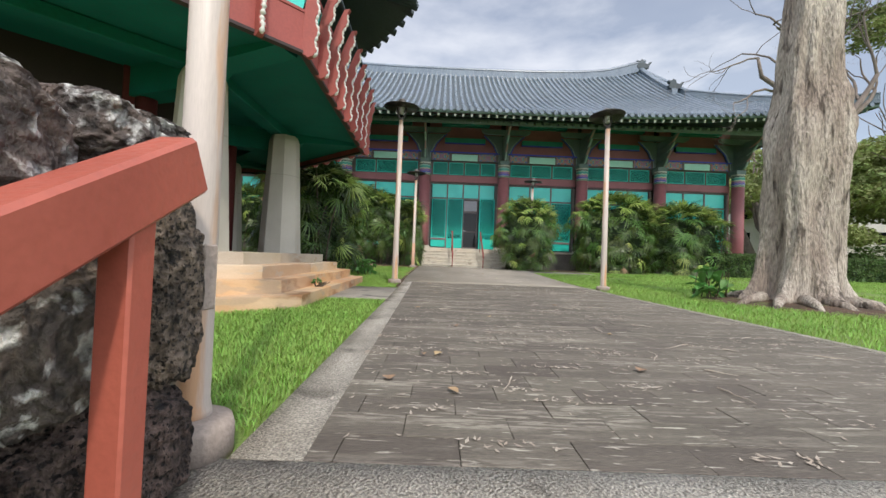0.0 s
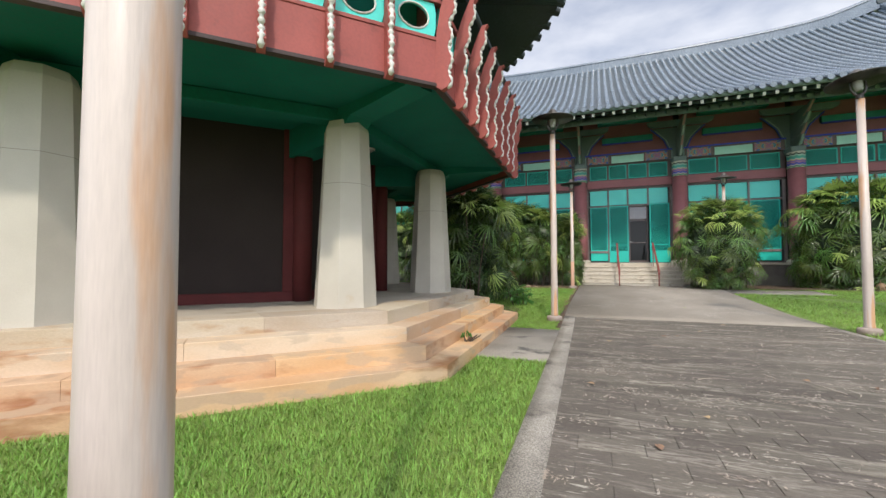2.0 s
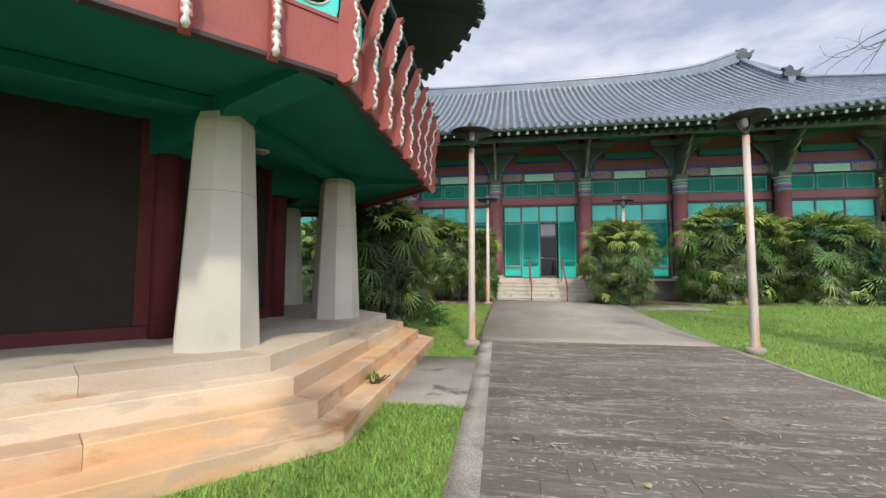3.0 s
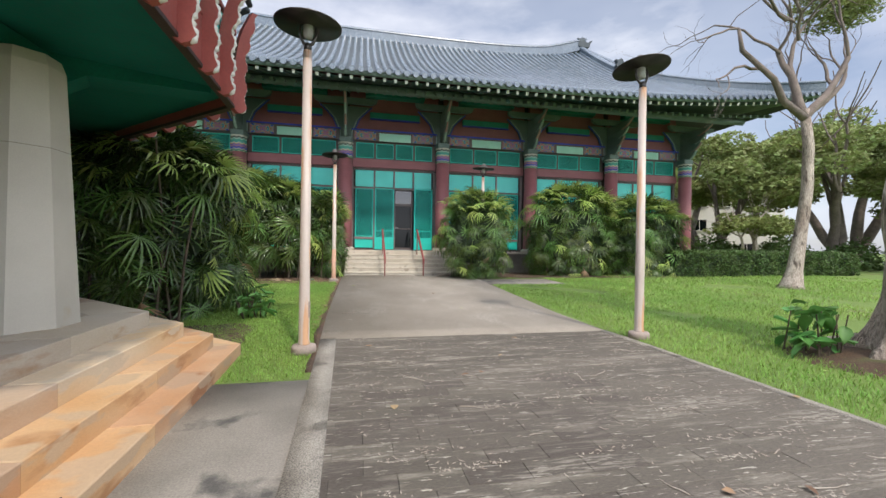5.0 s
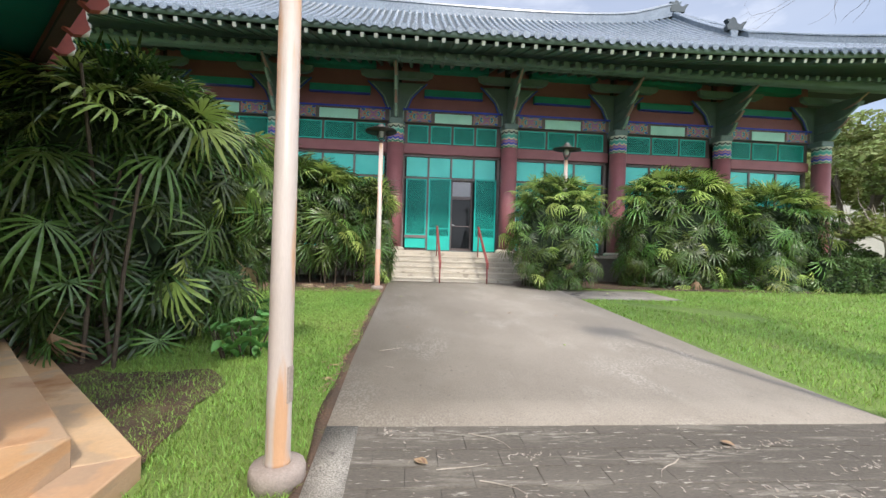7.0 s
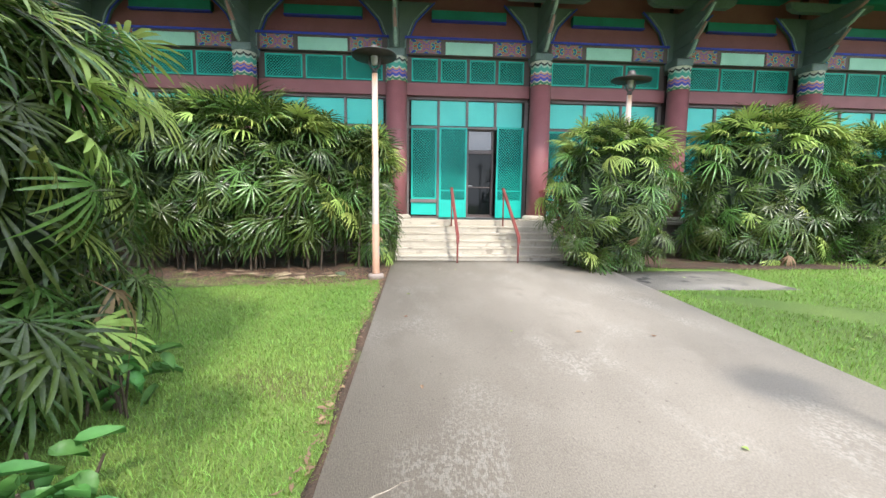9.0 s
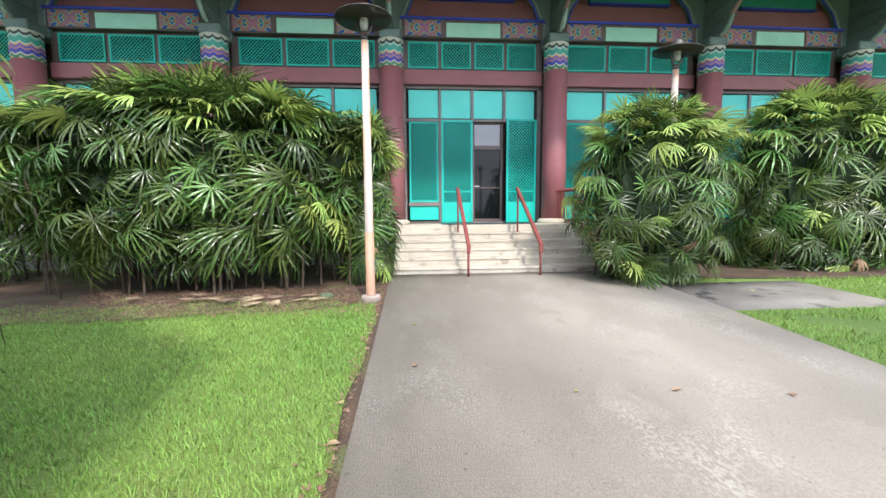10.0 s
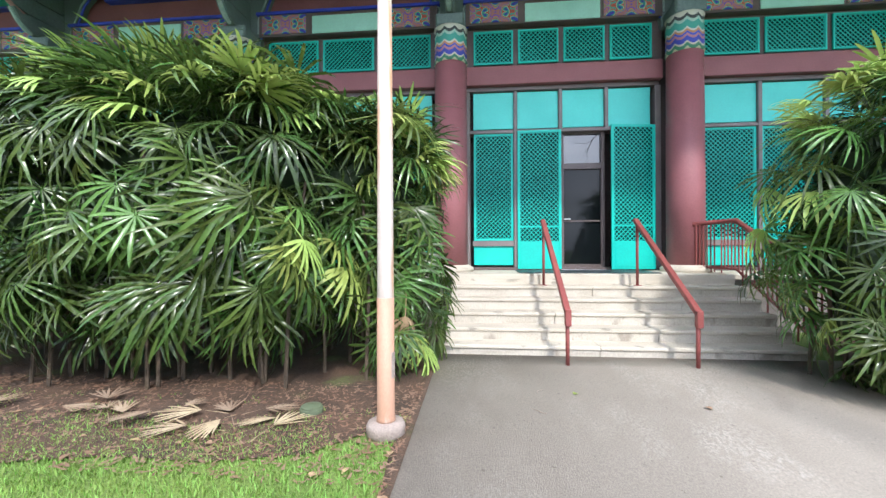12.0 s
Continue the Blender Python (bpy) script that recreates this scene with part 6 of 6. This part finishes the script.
# ---------------------------------------------------------------- grass blades
def lawn(name, inside, box_, n, h, seed):
    g = np.random.default_rng(seed)
    x, y = g.uniform(box_[0], box_[1], n), g.uniform(box_[2], box_[3], n)
    keep = np.array([inside(a, b) for a, b in zip(x, y)])
    x, y = x[keep], y[keep]
    n = len(x)
    z = 0.22 * np.clip((y - 8.5) / 11.0, 0, 1)
    a = g.uniform(0, 2 * np.pi, n)
    hh = h * g.uniform(0.5, 1.25, n)
    w = 0.0035 * (h / 0.05) * g.uniform(0.7, 1.3, n)
    lean = hh * g.uniform(0.3, 1.3, n)
    b = a + g.uniform(-0.6, 0.6, n) + np.pi / 2
    px, py = np.cos(a) * w, np.sin(a) * w
    lx, ly = np.cos(b) * lean, np.sin(b) * lean
    v = np.stack([np.stack([x - px, y - py, z - 0.005], 1), np.stack([x + px, y + py, z - 0.005], 1),
                  np.stack([x + px * 0.7 + lx * 0.45, y + py * 0.7 + ly * 0.45, z + hh * 0.65], 1), np.stack([x - px * 0.7 + lx * 0.45, y - py * 0.7 + ly * 0.45, z + hh * 0.65], 1),
                  np.stack([x + lx, y + ly, z + hh * 0.95], 1)], 1).reshape(-1, 3)
    i = np.arange(n)[:, None] * 5
    f = np.concatenate([i + np.array([[0, 1, 2]]), i + np.array([[0, 2, 3]]), i + np.array([[3, 2, 4]])], 0)
    return tagged(link(name, np_mesh(name, v, f), M["blade"]), "short green mown grass", "grass", kind="stuff")


def off_base(x, y, a=5.52):
    """Outside the pavilion's lowest step."""
    c, s = math.cos(radians(2)), math.sin(radians(2))
    u, v = abs((x - OX) * c + (y - OY) * s), abs((y - OY) * c - (x - OX) * s)
    return max(u, v, (u + v) * 0.7071) > a


def soilness(x, y):
    return noise.noise(Vector((x * 0.9, y * 0.9, 3.0))) > 0.33


grass_rng = random.Random(19)
lawn("grass", lambda x, y: x < left_edge(y) - 0.01 and off_base(x, y) and not (6.2 < y < 8.62 and x > -1.8) and not (x + 0.425) ** 2 + (y - 1.7) ** 2 < 0.04, (-4.2, -0.2, 1.75, 6.3), 90000, 0.045, 1)
lawn("grass", lambda x, y: x < left_edge(y) - 0.03 - 0.08 * grass_rng.random() - 0.04 * math.sin(3.1 * y) * math.sin(1.3 * y + 1) and (grass_rng.random() < 0.8 or not (-3.4 < x < -1.5 - 0.3 * math.sin(2.1 * y) and y < 11.4)) and off_base(x, y) and (grass_rng.random() < 0.75 or not (x > -1.2 + 0.3 * math.sin(5 * y) and y < 9.5)) and not (-5.2 < x < -2.9 and 11.2 < y < 14.2) and noise.noise(Vector((x * 2.3, y * 2.3, 9.0))) * 0.9 + grass_rng.random() * 0.9 > (y - 17.45) * 1.15, (-6.0, -0.4, 8.65, 18.5), 200000, 0.042, 2)
lawn("grass", lambda x, y: x > right_edge(y) + 0.01 and (x - 7.0) ** 2 + (y - 7.9) ** 2 > 1.7 and not (16.8 < y < 18.8 and x < 6.95) and not soilness(x * 0.6, y * 0.6), (4.0, 9.5, 3.0, 18.9), 75000, 0.06, 3)
lawn("grass", lambda x, y: not soilness(x * 0.6, y * 0.6), (9.5, 22.0, 6.0, 20.8), 45000, 0.085, 4)

# ---------------------------------------------------------------- litter
g = random.Random(77)


def litter(x, y, kind):
    z = rise(y) + 0.02
    bm = bmesh.new()
    if kind == "twig":
        L, a = g.uniform(0.1, 0.35), g.uniform(0, 6.28)
        pts = [Vector((x, y, z))]
        for i in range(4):
            a += g.uniform(-0.5, 0.5)
            pts.append(pts[-1] + Vector((math.cos(a) * L / 4, math.sin(a) * L / 4, g.uniform(-0.002, 0.004))))
        tube(bm, pts, [0.004, 0.004, 0.003, 0.002, 0.0015], 5)
        ob = part("twig", bm, M["twigpale"])
        tagged(ob, "dry brown twig fallen on the walk", "twig", "fallen twigs")
    else:
        L, W, a = g.uniform(0.04, 0.1), g.uniform(0.015, 0.035), g.uniform(0, 360)
        rows = [[bm.verts.new((L * (f - 0.5), k * W * w, 0.004 + 0.01 * abs(k) * w)) for k in (-1, 0, 1)] for f, w in ((0, 0.1), (0.3, 0.9), (0.6, 1.0), (1, 0.1))]
        for r0, r1 in zip(rows, rows[1:]):
            for k in range(2):
                bm.faces.new((r0[k], r0[k + 1], r1[k + 1], r1[k]))
        ob = part("fallen_leaf", bm, M["deadleaf"] if kind == "leaf" else M["palmpale"], m=pose(x, y, z, 0, 0, a))
        tagged(ob, "small dry curled leaf on the ground" if kind == "leaf" else "small yellow-green fallen leaf", "leaf", "fallen leaves")


for i in range(60):
    y = g.uniform(1.9, 10.2)
    litter(g.uniform(0.0, 4.0), y, "twig" if i % 3 else "leaf")
for i in range(14):
    litter(g.uniform(-0.3, 4.2), g.uniform(10.6, 19.3), "twig" if i % 3 == 0 else "leaf" if i % 2 else "fresh")
for i in range(30):
    litter(g.uniform(4.6, 11), g.uniform(6, 18), "fresh" if i % 3 else "leaf")
for i in range(46):
    litter(left_edge(17) - g.uniform(0.02, 0.14) if i < 22 else g.uniform(-4.5, -0.9), g.uniform(11, 19) if i < 22 else g.uniform(17.2, 18.3), "leaf")
# dead palm fronds on the soil
for i in range(14):
    me = FLAT[i % 2]
    ob = link("fallen_frond", me, None, None, "dry tan palm frond lying on the soil", pose((-1.75 if i < 6 else -2.9 if i < 11 else -4.2) + g.gauss(0, 0.32), 17.98 + g.gauss(0, 0.16), rise(18) + 0.05 + 0.004 * i, g.uniform(-6, 6), g.uniform(-4, 4), g.choice((20, 200)) + g.gauss(0, 75)) @ Matrix.Scale(g.uniform(0.8, 1.2), 4))
    tagged(ob, category="palm frond", group="fallen fronds")
box_lid = thing("valve_box", (-1.52, 18.2, rise(18.2)), "low round green plastic valve box in the soil", "valve box")
part("body", lathe(bmesh.new(), [(0.10, -0.05), (0.098, 0.055), (0.092, 0.062)], 24), M["valve"], box_lid, "", pose(-1.52, 18.2, rise(18.2)), True)
part("lid", lathe(bmesh.new(), [(0.09, 0.061), (0.088, 0.072), (0.08, 0.076), (0.02, 0.078)], 24), M["valve"], box_lid, "", pose(-1.52, 18.2, rise(18.2)), True)

# ---------------------------------------------------------------- paving blocks of the dark walk
PL, PW = 0.392, 0.196
b_ = boxed((0.0015, 0.0015, -0.03), (PL - 0.0015, PW - 0.0015, 0.009), 0.002)
paver_me = bpy.data.meshes.new("paving_block")
b_.to_mesh(paver_me)
b_.free()
paver_me.materials.append(M["asphalt"])
rest_v, rest_f = [], []
cube = np.array([(v.co.x, v.co.y, v.co.z) for v in paver_me.vertices])
polys = [tuple(p.vertices) for p in paver_me.polygons]
g = random.Random(8)
for j in range(int((JOINT - 1.68) / PW) + 1):
    y = 1.685 + PW * j
    x = -0.35 - (PL / 2 if j % 2 else 0)
    while x < right_edge(y) - 0.12:
        nx = x + PL
        x1, x = min(nx, right_edge(y) - 0.09), max(x, left_edge(y) + 0.19)
        sx = (x1 - x) / PL
        z = rise(y) + 0.002 + g.uniform(0, 0.0015)
        m = pose(x, y, z, g.uniform(-0.25, 0.25), g.uniform(-0.25, 0.25), g.uniform(-0.3, 0.3)) @ Matrix.Diagonal((sx, 1, 1, 1))
        if x1 > x + 0.02:
            if x < 2.1 and 1.6 < y < 8.2:
                link("paving_block", paver_me, None, road, "", m)
            else:
                o = len(rest_v)
                rest_v += [tuple(m @ Vector(c)) for c in cube]
                rest_f += [tuple(i + o for i in p) for p in polys]
        x = nx
me = bpy.data.meshes.new("paving_blocks")
me.from_pydata(rest_v, [], rest_f)
tagged(link("far_paving", me, M["asphalt"], road), kind="stuff")


# undergrowth beyond the hedge
shrubs = thing("shrubbery", (28, 27, 0.2), "dark mixed shrubs under the trees beyond the hedge", "shrub")
leaf_cloud("leaves", [(20 + 1.9 * i, 29.5 - 0.75 * i + (1.5 if i % 2 else 0), 0.9, 1.6, 1.4, 1.1 + 0.3 * (i % 3)) for i in range(13)], 16000, 0.13, M["hedge"], shrubs, 91, "dense dark leaves")

# small pale leaf fragments scattered on the walk
gg = np.random.default_rng(12)
n = 3200
lx, ly = gg.uniform(-0.1, 4.0, n), gg.uniform(1.75, 10.3, n)
hx, hy = gg.uniform(-0.1, 4.0, 110), gg.uniform(1.75, 10.2, 110)
lx[:2200], ly[:2200] = np.repeat(hx, 20) + gg.normal(0, 0.12, 2200), np.repeat(hy, 20) + gg.normal(0, 0.025, 2200)
lx, ly = np.clip(lx, -0.1, 4.0), np.clip(ly, 1.72, 10.35)
la, ll, lw = gg.uniform(0, np.pi, n), gg.uniform(0.006, 0.03, n), gg.uniform(0.003, 0.007, n)
lz = 0.22 * np.clip((ly - 8.5) / 11.0, 0, 1) + 0.017
ca, sa = np.cos(la), np.sin(la)
bits = np.stack([np.stack([lx + u * ll * ca - v * lw * sa, ly + u * ll * sa + v * lw * ca, lz + 0.003 * abs(u)], 1) for u, v in ((-1, 0), (0, -1), (1, 0), (0, 1))], 1).reshape(-1, 3)
tagged(link("leaf_litter", np_mesh("leaf_litter", bits, np.arange(4 * n).reshape(-1, 4)), M["twigpale"]), "pale dry leaf fragments strewn on the walk", "litter", kind="stuff")

# dry leaf fragments on the soil under the palm hedge and along the walk
n = 3600
lx, ly = gg.uniform(-5.5, -0.62, n), gg.uniform(17.2, 18.9, n)
lx[:400], ly[:400] = -0.62 - np.abs(gg.normal(0, 0.06, 400)), gg.uniform(10.8, 19.0, 400)
la, ll, lw = gg.uniform(0, np.pi, n), gg.uniform(0.012, 0.05, n), gg.uniform(0.005, 0.013, n)
lz = 0.22 * np.clip((ly - 8.5) / 11.0, 0, 1) + 0.02
ca, sa = np.cos(la), np.sin(la)
bits = np.stack([np.stack([lx + u * ll * ca - v * lw * sa, ly + u * ll * sa + v * lw * ca, lz + 0.012 * abs(u) * gg.random(n)], 1) for u, v in ((-1, 0), (0, -1), (1, 0), (0, 1))], 1).reshape(-1, 3)
tagged(link("dry_leaf_litter", np_mesh("dry_leaf_litter", bits, np.arange(4 * n).reshape(-1, 4)), M["deadleaf"]), "brown dry leaf litter on the soil", "litter", kind="stuff")
